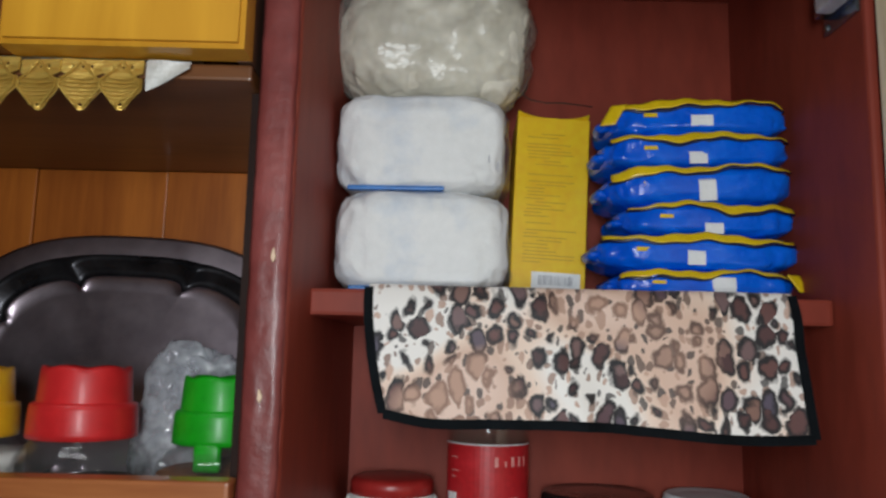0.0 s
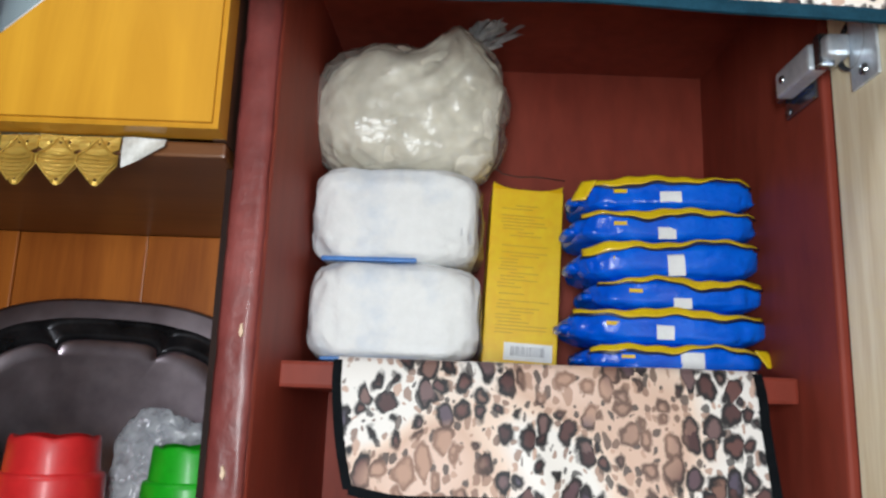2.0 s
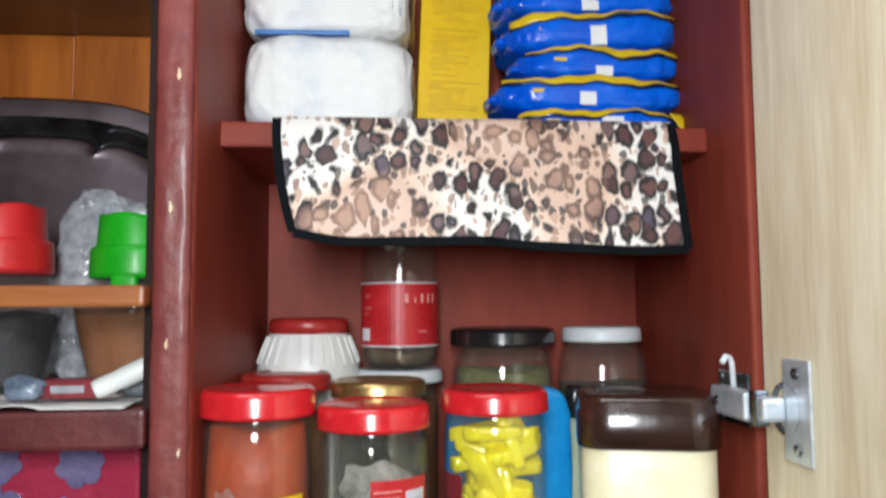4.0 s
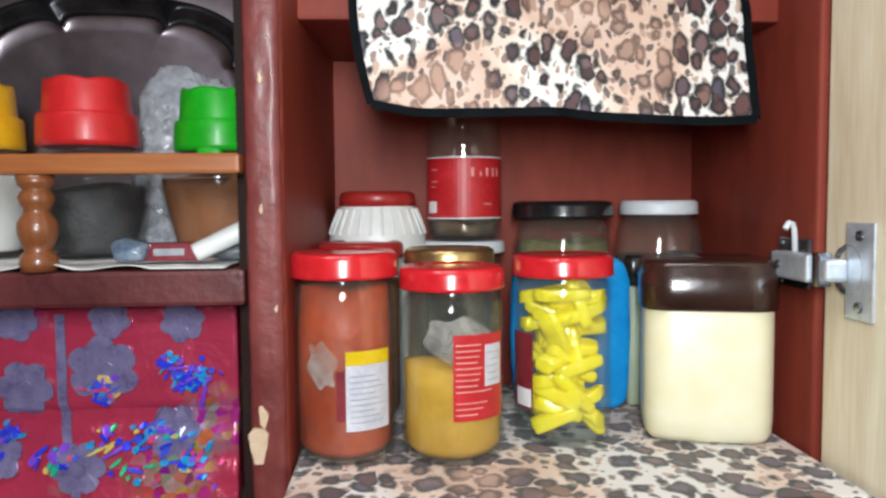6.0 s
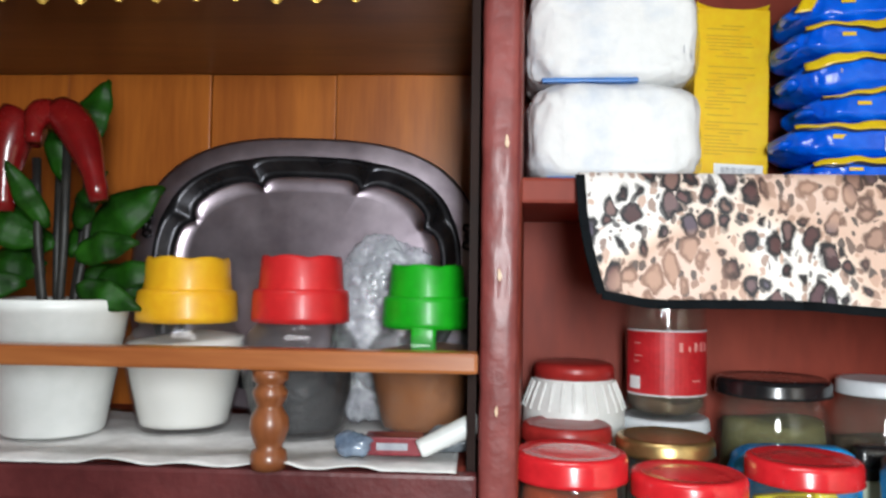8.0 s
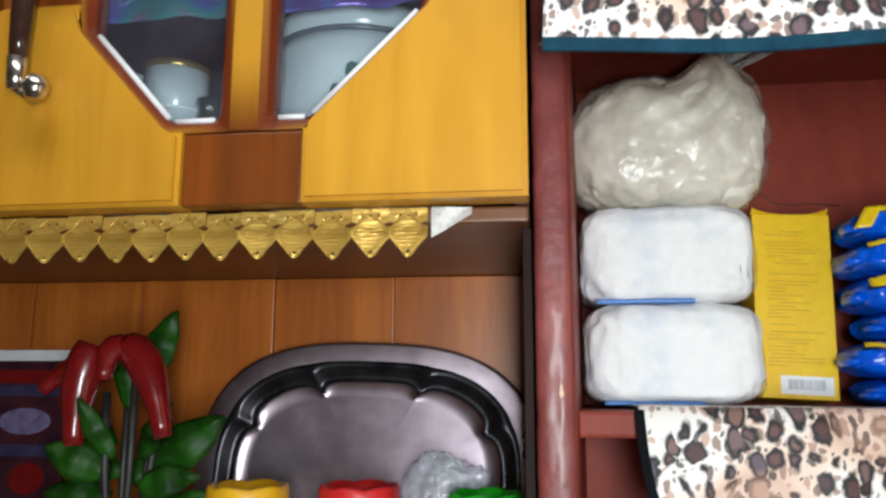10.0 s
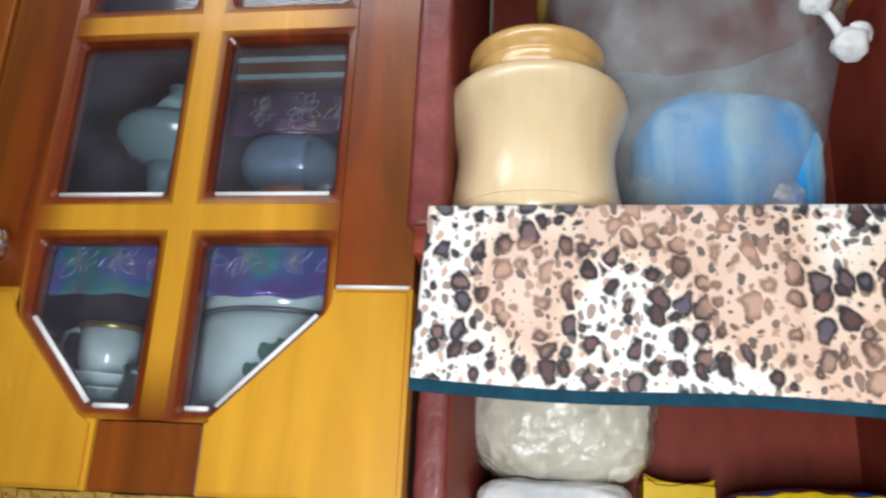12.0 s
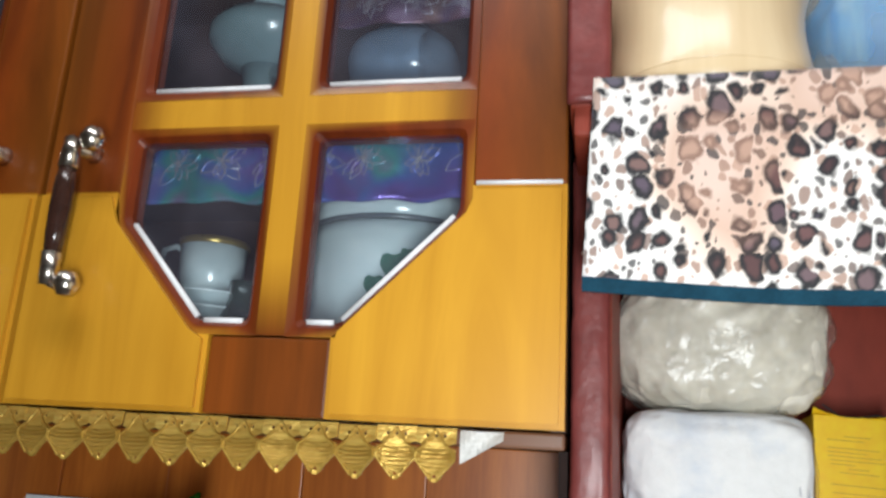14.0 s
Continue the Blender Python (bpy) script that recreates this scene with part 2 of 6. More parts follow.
def foil(name, base, scale=70.0, gloss=0.18, amount=0.6, start=0.52):
    """Holographic film: crumpled metallic facets whose tint differs from facet to facet."""
    m, nt, p = nodes_of(name)
    L = nt.links.new
    tc = nt.nodes.new("ShaderNodeTexCoord")
    v = add(nt, "ShaderNodeTexVoronoi", Scale=scale, Randomness=1.0)
    L(tc.outputs["Object"], v.inputs["Vector"])
    hs = add(nt, "ShaderNodeHueSaturation", Saturation=1.6, Value=1.3)
    L(v.outputs["Color"], hs.inputs["Color"])
    nz = add(nt, "ShaderNodeTexNoise", Scale=9.0, Detail=3.0)
    L(tc.outputs["Object"], nz.inputs["Vector"])
    mk = ramp_node(nt, [(start, (0, 0, 0)), (start + 0.16, (amount, amount, amount))])
    L(nz.outputs[0], mk.inputs[0])
    mx = nt.nodes.new("ShaderNodeMix")
    mx.data_type = "RGBA"
    L(mk.outputs[0], mx.inputs[0])
    mx.inputs[6].default_value = rgb(base)
    L(hs.outputs[0], mx.inputs[7])
    L(mx.outputs[2], p.inputs["Base Color"])
    ms = nt.nodes.new("ShaderNodeMath")
    ms.operation = "MULTIPLY_ADD"
    ms.inputs[1].default_value, ms.inputs[2].default_value = 0.8, 0.15
    L(mk.outputs[0], ms.inputs[0])
    L(ms.outputs[0], p.inputs["Metallic"])
    p.inputs["Roughness"].default_value = gloss
    p.inputs["Coat Weight"].default_value = 0.5
    n3 = add(nt, "ShaderNodeTexNoise", Scale=38.0, Detail=4.0, Distortion=0.6)
    L(tc.outputs["Object"], n3.inputs["Vector"])
    bn = add(nt, "ShaderNodeBump", Strength=0.55, Distance=0.006)
    L(n3.outputs[0], bn.inputs["Height"])
    L(bn.outputs[0], p.inputs["Normal"])
    return m


def iridescent(name, stops):
    """Thin foil whose hue drifts slowly from place to place."""
    m, nt, p = nodes_of(name)
    L = nt.links.new
    tc = nt.nodes.new("ShaderNodeTexCoord")
    nz = add(nt, "ShaderNodeTexNoise", Scale=13.0, Detail=2.5, Distortion=0.8)
    L(tc.outputs["Object"], nz.inputs["Vector"])
    r = ramp_node(nt, stops)
    L(nz.outputs[0], r.inputs[0])
    L(r.outputs[0], p.inputs["Base Color"])
    p.inputs["Metallic"].default_value = 0.35
    p.inputs["Roughness"].default_value = 0.28
    n2 = add(nt, "ShaderNodeTexNoise", Scale=60.0, Detail=3.0)
    L(tc.outputs["Object"], n2.inputs["Vector"])
    bn = add(nt, "ShaderNodeBump", Strength=0.6, Distance=0.003)
    L(n2.outputs[0], bn.inputs["Height"])
    L(bn.outputs[0], p.inputs["Normal"])
    return m


M = {}
M["maroon"] = surface("maroon_paint", (0.180, 0.027, 0.016), (0.285, 0.053, 0.032), 9.0, 0.55, bump=0.2, bump_scale=55.0, coat=0.0, spec=0.22, contrast=(0.3, 0.75), stretch=(1, 1, 0.35))
M["maroon_gloss"] = surface("maroon_gloss_paint", (0.13, 0.024, 0.022), (0.23, 0.052, 0.046), 14.0, 0.46, bump=0.5, bump_scale=130.0, coat=0.10, bump_dist=0.0015, spec=0.35, specks=(0.5, 0.34, 0.28))
M["bare"] = surface("bare_wood_chip", (0.55, 0.38, 0.25), (0.72, 0.55, 0.4), 60.0, 0.7)
M["stain"] = stained("stained_door_timber")
M["plank"] = wood("orange_plank", (0.25, 0.056, 0.008), (0.52, 0.155, 0.022), 16.0, 0.35, 0.2)
M["brown_wood"] = wood("brown_timber", (0.085, 0.028, 0.009), (0.18, 0.066, 0.020), 18.0, 0.4, 0.1, axis="X")
M["rail_wood"] = wood("rail_timber", (0.24, 0.065, 0.018), (0.42, 0.15, 0.045), 18.0, 0.35, 0.3, axis="X")
M["spindle_wood"] = wood("dark_turned_wood", (0.13, 0.036, 0.012), (0.27, 0.090, 0.032), 18.0, 0.35, 0.3)
M["maroon_dark"] = surface("dark_maroon_paint", (0.062, 0.011, 0.012), (0.13, 0.026, 0.026), 14.0, 0.42, bump=0.4, bump_scale=110.0, coat=0.1, bump_dist=0.0015, specks=(0.4, 0.28, 0.24))
# brown board taken down to near black, its shade painted in
M["shade_board"] = surface("board_in_painted_shade", (0.012, 0.006, 0.005), (0.026, 0.012, 0.009), 12.0, 0.7, spec=0.15)
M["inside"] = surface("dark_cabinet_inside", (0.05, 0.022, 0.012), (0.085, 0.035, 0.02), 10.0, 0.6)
M["pale_wood"] = wood("pale_laminate", (0.62, 0.47, 0.27), (0.95, 0.87, 0.68), 17.0, 0.4, 0.1)
M["vase_wood"] = wood("turned_pale_wood", (0.58, 0.41, 0.22), (0.76, 0.60, 0.38), 7.0, 0.34, 0.3)
M["neck_wood"] = wood("honey_wood", (0.46, 0.25, 0.07), (0.68, 0.43, 0.16), 9.0, 0.3, 0.45)
M["steel"] = surface("hinge_steel", (0.52, 0.58, 0.64), (0.76, 0.82, 0.88), 60.0, 0.36, metal=0.6, bump=0.15, bump_scale=60.0)
M["chrome_dark"] = surface("dull_chrome", (0.20, 0.22, 0.25), (0.42, 0.45, 0.48), 40.0, 0.2, metal=0.95, bump=0.1, bump_scale=60.0)
M["nickel"] = surface("satin_nickel", (0.6, 0.56, 0.5), (0.78, 0.74, 0.68), 40.0, 0.24, metal=1.0, bump=0.03)
M["silver"] = surface("tray_silver", (0.38, 0.31, 0.36), (0.56, 0.48, 0.53), 9.0, 0.34, metal=1.0, bump=0.06, bump_scale=30.0)
M["tarnish"] = surface("tarnished_groove", (0.02, 0.02, 0.024), (0.07, 0.068, 0.075), 30.0, 0.3, metal=0.8, bump=0.1)
M["leopard_a"] = leopard("leopard_print_a", (0.3, 0.1, 0.2), 1.22, ((-0.005, -0.075, 0.045, 0.022, 0.13), (0.105, -0.012, 0.032, 0.016, 0.13), (0.235, -0.06, 0.022, 0.05, 0.09), (0.055, -0.070, 0.022, 0.02, 0.08),
                                                                          (-0.020, -0.025, 0.032, 0.020, -0.12), (0.108, -0.062, 0.036, 0.030, -0.14), (0.17, -0.05, 0.03, 0.05, 0.045)))
M["leopard_b"] = leopard("leopard_print_b", (1.7, 0.4, 0.9), 1.20, ((-0.045, -0.055, 0.048, 0.058, 0.19), (0.115, -0.070, 0.032, 0.045, 0.15), (0.175, -0.125, 0.04, 0.03, 0.14), (0.23, -0.04, 0.04, 0.04, 0.10),
                                                                          (-0.108, -0.06, 0.022, 0.09, -0.12), (0.050, -0.08, 0.040, 0.060, -0.10), (0.02, -0.128, 0.09, 0.018, -0.10), (0.08, -0.06, 2.0, 2.0, 0.028)), 0.14, 0.60)
M["leopard_c"] = leopard("leopard_print_c", (3.1, 2.2, 0.5), 0.85)
M["trim_black"] = surface("black_binding", (0.002, 0.003, 0.004), (0.006, 0.008, 0.010), 60.0, 0.8, bump=0.3, bump_scale=500.0, spec=0.08)
M["trim_teal"] = surface("teal_binding", (0.004, 0.030, 0.052), (0.010, 0.052, 0.085), 60.0, 0.8, bump=0.3, bump_scale=500.0, spec=0.12)
M["white_pack"] = surface("white_wrap", (0.57, 0.63, 0.72), (0.77, 0.775, 0.775), 15.0, 0.62, bump=0.6, bump_scale=44.0, coat=0.0, spec=0.3, bump_dist=0.006, contrast=(0.28, 0.52))
M["pack_blue"] = surface("blue_print", (0.02, 0.13, 0.42), (0.04, 0.2, 0.55), 30.0, 0.4)
M["rice_bag"] = surface("cream_grain", (0.56, 0.52, 0.43), (0.80, 0.76, 0.66), 25.0, 0.6, bump=0.5, bump_scale=180.0, bump_dist=0.002)
M["bag_film"] = clear_film("bag_film", (0.97, 0.97, 0.96), 0.33, 0.16, (0.68, 0.66, 0.59), 0.7, 70.0, 0.06)
M["overwrap"] = clear_film("packet_overwrap", (0.985, 0.985, 0.99), 0.22, 0.05, (0.60, 0.66, 0.74), 0.5, 30.0, 0.03)
M["tuft_film"] = clear_film("gathered_film", (0.92, 0.93, 0.94), 0.16, 0.5, (0.62, 0.64, 0.65), 0.8, 60.0, 0.08)
M["big_film"] = clear_film("clear_tub_plastic", (0.93, 0.97, 0.99), 0.2, 0.36, (0.42, 0.50, 0.53), 0.4, 14.0)
M["crumple_film"] = clear_film("crumpled_film", (0.9, 0.9, 0.93), 0.12, 0.40, (0.62, 0.64, 0.68), 1.0, 80.0)
M["yellow_card"] = surface("yellow_card", (0.76, 0.47, 0.009), (0.86, 0.56, 0.016), 14.0, 0.4, bump=0.08, coat=0.25)
M["yellow_ink"] = surface("faded_yellow_ink", (0.50, 0.295, 0.012), (0.58, 0.35, 0.016), 90.0, 0.5)
M["yellow_band"] = surface("yellow_band", (0.62, 0.42, 0.006), (0.80, 0.56, 0.012), 30.0, 0.3, bump=0.2, coat=0.4)
M["blue_wrap"] = surface("blue_glossy_wrap", (0.0, 0.075, 0.60), (0.0, 0.150, 0.84), 20.0, 0.26, bump=0.7, bump_scale=45.0, coat=0.06, spec=0.35, bump_dist=0.004)
M["navy"] = surface("navy_shadow", (0.001, 0.004, 0.035), (0.003, 0.010, 0.07), 30.0, 0.35)
M["label_white"] = surface("white_label", (0.68, 0.70, 0.72), (0.82, 0.83, 0.84), 60.0, 0.45, bump=0.05)
M["label_lilac"] = surface("greyed_label", (0.50, 0.50, 0.58), (0.68, 0.68, 0.73), 50.0, 0.4, bump=0.2, bump_scale=60.0, coat=0.2)
M["label_grey"] = surface("grey_print", (0.25, 0.26, 0.3), (0.4, 0.41, 0.45), 90.0, 0.5)
M["label_red"] = surface("red_label", (0.42, 0.012, 0.016), (0.56, 0.022, 0.03), 30.0, 0.4, bump=0.04)
M["lid_red"] = surface("red_lid", (0.52, 0.012, 0.018), (0.68, 0.022, 0.03), 20.0, 0.25, bump=0.06, coat=0.4)
M["lid_dark_red"] = surface("dull_red_lid", (0.28, 0.015, 0.014), (0.42, 0.03, 0.026), 20.0, 0.35, bump=0.06)
M["lid_gold"] = surface("gold_lid", (0.42, 0.28, 0.1), (0.62, 0.45, 0.2), 25.0, 0.3, metal=0.9)
M["lid_black"] = surface("black_lid", (0.008, 0.008, 0.009), (0.02, 0.02, 0.022), 25.0, 0.25, coat=0.4)
M["lid_white"] = surface("white_lid", (0.66, 0.70, 0.74), (0.78, 0.81, 0.84), 25.0, 0.4)
M["lid_brown"] = surface("brown_lid", (0.018, 0.008, 0.006), (0.05, 0.02, 0.014), 14.0, 0.22, coat=0.5)
M["cream"] = surface("cream_plastic", (0.80, 0.74, 0.50), (0.86, 0.81, 0.60), 8.0, 0.38, bump=0.04)
M["mint"] = surface("pale_green_plastic", (0.46, 0.54, 0.38), (0.56, 0.64, 0.47), 8.0, 0.38, bump=0.04)
M["glass"] = clear_film("jar_glass", (0.975, 0.985, 0.98), 0.04, 0.026, (0.66, 0.68, 0.58), 0.3, 25.0, 0.035)
M["pane_glass"] = clear_film("pane_glass", (0.80, 0.85, 0.87), 0.12, 0.035, (0.45, 0.42, 0.55), bump=0.05, bump_scale=12.0, gloss0=0.03)
M["plastic_clear"] = clear_film("clear_plastic", (0.97, 0.97, 0.97), 0.06, 0.015, (0.75, 0.77, 0.78), 0.15, 30.0, 0.022)
M["orange_spice"] = surface("orange_red_pickle", (0.30, 0.030, 0.005), (0.56, 0.075, 0.010), 22.0, 0.5, bump=0.5, bump_scale=90.0)
M["mustard"] = surface("mustard_powder", (0.52, 0.27, 0.010), (0.66, 0.37, 0.018), 30.0, 0.7, bump=0.4, bump_scale=160.0)
M["candy"] = surface("yellow_candy_wrap", (0.90, 0.72, 0.006), (0.95, 0.85, 0.02), 60.0, 0.22, bump=0.6, bump_scale=150.0, coat=0.5)
M["olive"] = surface("olive_spice", (0.12, 0.11, 0.035), (0.24, 0.22, 0.085), 90.0, 0.7, bump=0.7, bump_scale=160.0)
M["dark_grain"] = surface("dark_grains", (0.010, 0.010, 0.012), (0.04, 0.038, 0.04), 140.0, 0.6, bump=0.8, bump_scale=260.0)
M["brown_powder"] = surface("brown_powder", (0.23, 0.075, 0.018), (0.34, 0.12, 0.03), 40.0, 0.7, bump=0.4, bump_scale=160.0)
M["coffee"] = surface("coffee_grains", (0.05, 0.026, 0.014), (0.13, 0.07, 0.035), 120.0, 0.7, bump=0.6, bump_scale=220.0)
M["white_powder"] = surface("white_powder", (0.76, 0.75, 0.71), (0.85, 0.84, 0.80), 20.0, 0.6, bump=0.1)
M["cap_yellow"] = surface("yellow_cap", (0.68, 0.34, 0.01), (0.80, 0.43, 0.015), 14.0, 0.42, bump=0.08, coat=0.08, spec=0.4)
M["cap_red"] = surface("red_cap", (0.50, 0.014, 0.016), (0.64, 0.024, 0.026), 14.0, 0.42, bump=0.08, coat=0.08, spec=0.4)
M["cap_green"] = surface("green_cap", (0.006, 0.30, 0.008), (0.012, 0.42, 0.015), 14.0, 0.42, bump=0.08, coat=0.08, spec=0.4)
M["jug_glass"] = surface("dark_green_glass", (0.012, 0.022, 0.016), (0.03, 0.05, 0.038), 20.0, 0.12, bump=0.05, coat=0.6)
M["china"] = surface("white_china", (0.60, 0.70, 0.72), (0.72, 0.80, 0.81), 12.0, 0.2, bump=0.03, coat=0.5)
# two bluish glazes, darkened to paint in the dimness of the upper shelf
M["celadon"] = surface("dimmed_celadon_glaze", (0.26, 0.38, 0.41), (0.34, 0.47, 0.50), 12.0, 0.25, bump=0.03, coat=0.4)
M["blue_glaze"] = surface("dimmed_blue_glaze", (0.20, 0.28, 0.40), (0.27, 0.36, 0.48), 12.0, 0.22, bump=0.03, coat=0.4)
M["china_line"] = surface("grey_china_line", (0.10, 0.12, 0.14), (0.18, 0.2, 0.22), 40.0, 0.3)
M["gold_line"] = surface("gold_china_line", (0.32, 0.22, 0.06), (0.45, 0.32, 0.1), 40.0, 0.3, metal=0.7)
M["leaf_print"] = surface("green_leaf_print", (0.03, 0.12, 0.09), (0.06, 0.2, 0.14), 60.0, 0.4)
M["pot_white"] = surface("white_plastic_pot", (0.68, 0.70, 0.68), (0.80, 0.81, 0.79), 12.0, 0.4, bump=0.04)
M["leaf"] = surface("artificial_leaf", (0.002, 0.013, 0.001), (0.012, 0.085, 0.002), 40.0, 0.5, bump=0.2, spec=0.3)
M["stem"] = surface("dark_stem", (0.010, 0.010, 0.010), (0.030, 0.028, 0.024), 60.0, 0.5)
M["chili"] = surface("red_pepper", (0.11, 0.003, 0.004), (0.22, 0.008, 0.008), 20.0, 0.25, bump=0.05, coat=0.4)
M["doily"] = surface("gold_lace", (0.52, 0.31, 0.05), (0.86, 0.60, 0.15), 70.0, 0.36, metal=0.5, bump=1.0, bump_scale=330.0, bump_dist=0.002, stretch=(0.22, 1, 1))
M["tape"] = surface("white_tape", (0.42, 0.41, 0.38), (0.66, 0.65, 0.62), 50.0, 0.4, bump=0.4, bump_scale=160.0)
M["paper"] = surface("white_shelf_paper", (0.52, 0.51, 0.50), (0.76, 0.75, 0.74), 30.0, 0.6, bump=0.4, bump_scale=40.0)
M["holo"] = foil("holographic_wrap", (0.46, 0.036, 0.085), 120.0, 0.25, 0.34, 0.56)
M["holo_dim"] = iridescent("holographic_shelf_foil", ((0.30, (0.07, 0.035, 0.13)), (0.44, (0.16, 0.10, 0.42)), (0.52, (0.08, 0.16, 0.50)), (0.60, (0.05, 0.34, 0.34)), (0.70, (0.30, 0.12, 0.34))))
M["holo_dusk"] = iridescent("dusky_foil", ((0.30, (0.05, 0.015, 0.03)), (0.46, (0.12, 0.035, 0.06)), (0.55, (0.10, 0.05, 0.12)), (0.66, (0.16, 0.07, 0.06))))
M["foil_line"] = surface("pale_foil_line", (0.55, 0.50, 0.66), (0.80, 0.78, 0.86), 60.0, 0.25, metal=0.6)
M["print_grey"] = surface("grey_flower_print", (0.14, 0.11, 0.25), (0.26, 0.23, 0.40), 70.0, 0.3, metal=0.2, coat=0.4, bump=0.3, bump_scale=60.0)
M["soap_box"] = surface("wine_red_carton", (0.15, 0.012, 0.022), (0.26, 0.03, 0.04), 40.0, 0.35, coat=0.3)
M["blue_bag"] = surface("blue_plastic", (0.01, 0.36, 0.84), (0.50, 0.80, 0.90), 20.0, 0.4, bump=0.5, bump_scale=25.0, bump_dist=0.006, stretch=(1, 1, 0.10), contrast=(0.46, 0.68))
M["bright_blue"] = surface("bright_blue_packet", (0.004, 0.22, 0.60), (0.010, 0.34, 0.78), 20.0, 0.3, coat=0.3, bump=0.3, bump_scale=30.0)
M["dusk_film"] = surface("blue_grey_film", (0.06, 0.09, 0.15), (0.24, 0.30, 0.38), 60.0, 0.25, bump=0.6, bump_scale=120.0, coat=0.5)
M["amber_plastic"] = surface("amber_plastic", (0.52, 0.34, 0.05), (0.68, 0.48, 0.10), 12.0, 0.3, bump=0.03, coat=0.3)
M["picture"] = surface("dark_picture_card", (0.012, 0.004, 0.015), (0.08, 0.016, 0.02), 28.0, 0.4)
M["violet"] = surface("violet_print", (0.015, 0.015, 0.05), (0.06, 0.05, 0.12), 28.0, 0.4)
M["plaster"] = surface("cream_plaster", (0.34, 0.30, 0.25), (0.42, 0.38, 0.31), 5.0, 0.85, bump=0.1)
M["floor_tile"] = surface("beige_floor", (0.32, 0.27, 0.21), (0.42, 0.36, 0.29), 5.0, 0.4)
M["white_paint"] = surface("white_ceiling", (0.72, 0.71, 0.68), (0.8, 0.79, 0.76), 5.0, 0.85)


# ---- mesh helpers ----
def link(name, bm, material, parent=None, label="", smooth=False):
    me = bpy.data.meshes.new(name)
    bm.normal_update()
    bm.to_mesh(me)
    bm.free()
    if smooth:
        me.polygons.foreach_set("use_smooth", [True] * len(me.polygons))
    if material is not None:
        me.materials.append(material)
    ob = new(name, me)
    ob.parent = parent
    if label:
        ob["label"] = label
    return ob


def part(name, bm, material, parent, label="", smooth=False):
    return link(name, bm, material, parent, label, smooth)


def thing(name, x, y, z, label, category, group="", rz=0.0, rx=0.0, ry=0.0):
    ob = new(name)
    ob.empty_display_size = 0.02
    ob.matrix_basis = pose(x, y, z, rx, ry, rz)
    return tagged(ob, label, category, group)


def structure(ob, label, category):
    return tagged(ob, label, category, "", "structure")


def box(x0, x1, y0, y1, z0, z1, bevel=0.0, segs=2, bm=None):
    bm = bm or bmesh.new()
    made = bmesh.ops.create_cube(bm, size=1.0)["verts"]
    for v in made:
        v.co = Vector((x0 + (v.co.x + 0.5) * (x1 - x0), y0 + (v.co.y + 0.5) * (y1 - y0), z0 + (v.co.z + 0.5) * (z1 - z0)))
    if bevel:
        edges = list({e for v in made for e in v.link_edges})
        bmesh.ops.bevel(bm, geom=edges, offset=bevel, segments=segs, affect="EDGES", profile=0.6)
    return bm


def lathe(profile, segs=40, bm=None, wave=None, centre=(0, 0, 0)):
    """Revolve (radius, height) pairs; wave(angle, index) may lift single points."""
    bm = bm or bmesh.new()
    rings = []
    for i, (r, z) in enumerate(profile):
        if r < 1e-6:
            rings.append([bm.verts.new((centre[0], centre[1], centre[2] + z))])
            continue
        ring = []
        for k in range(segs):
            a = 2 * math.pi * k / segs
            dz = wave(a, i) if wave else 0.0
            ring.append(bm.verts.new((centre[0] + r * math.cos(a), centre[1] + r * math.sin(a), centre[2] + z + dz)))
        rings.append(ring)
    for a, b in zip(rings, rings[1:]):
        for k in range(segs):
            q = [a[k % len(a)], a[(k + 1) % len(a)], b[(k + 1) % len(b)], b[k % len(b)]]
            q = list(dict.fromkeys(q))
            if len(q) > 2:
                bm.faces.new(q)
    return bm


def rounded_prism(hx, hy, corner, levels, segs=6, bm=None):
    """A box with round corners: levels are (scale inset, height) rings from bottom to top, closed at both ends."""
    bm = bm or bmesh.new()
    rings = []
    for inset, z in levels:
        ring = []
        for cx, cy, a0 in ((1, 1, 0), (-1, 1, 90), (-1, -1, 180), (1, -1, 270)):
            for k in range(segs + 1):
                a = radians(a0 + 90 * k / segs)
                c = max(corner - inset, 0.001)
                ring.append(bm.verts.new((cx * (hx - inset - c) + c * math.cos(a), cy * (hy - inset - c) + c * math.sin(a), z)))
        rings.append(ring)
    n = len(rings[0])
    for a, b in zip(rings, rings[1:]):
        for k in range(n):
            bm.faces.new((a[k], a[(k + 1) % n], b[(k + 1) % n], b[k]))
    bm.faces.new(list(reversed(rings[0])))
    bm.faces.new(rings[-1])
    return bm


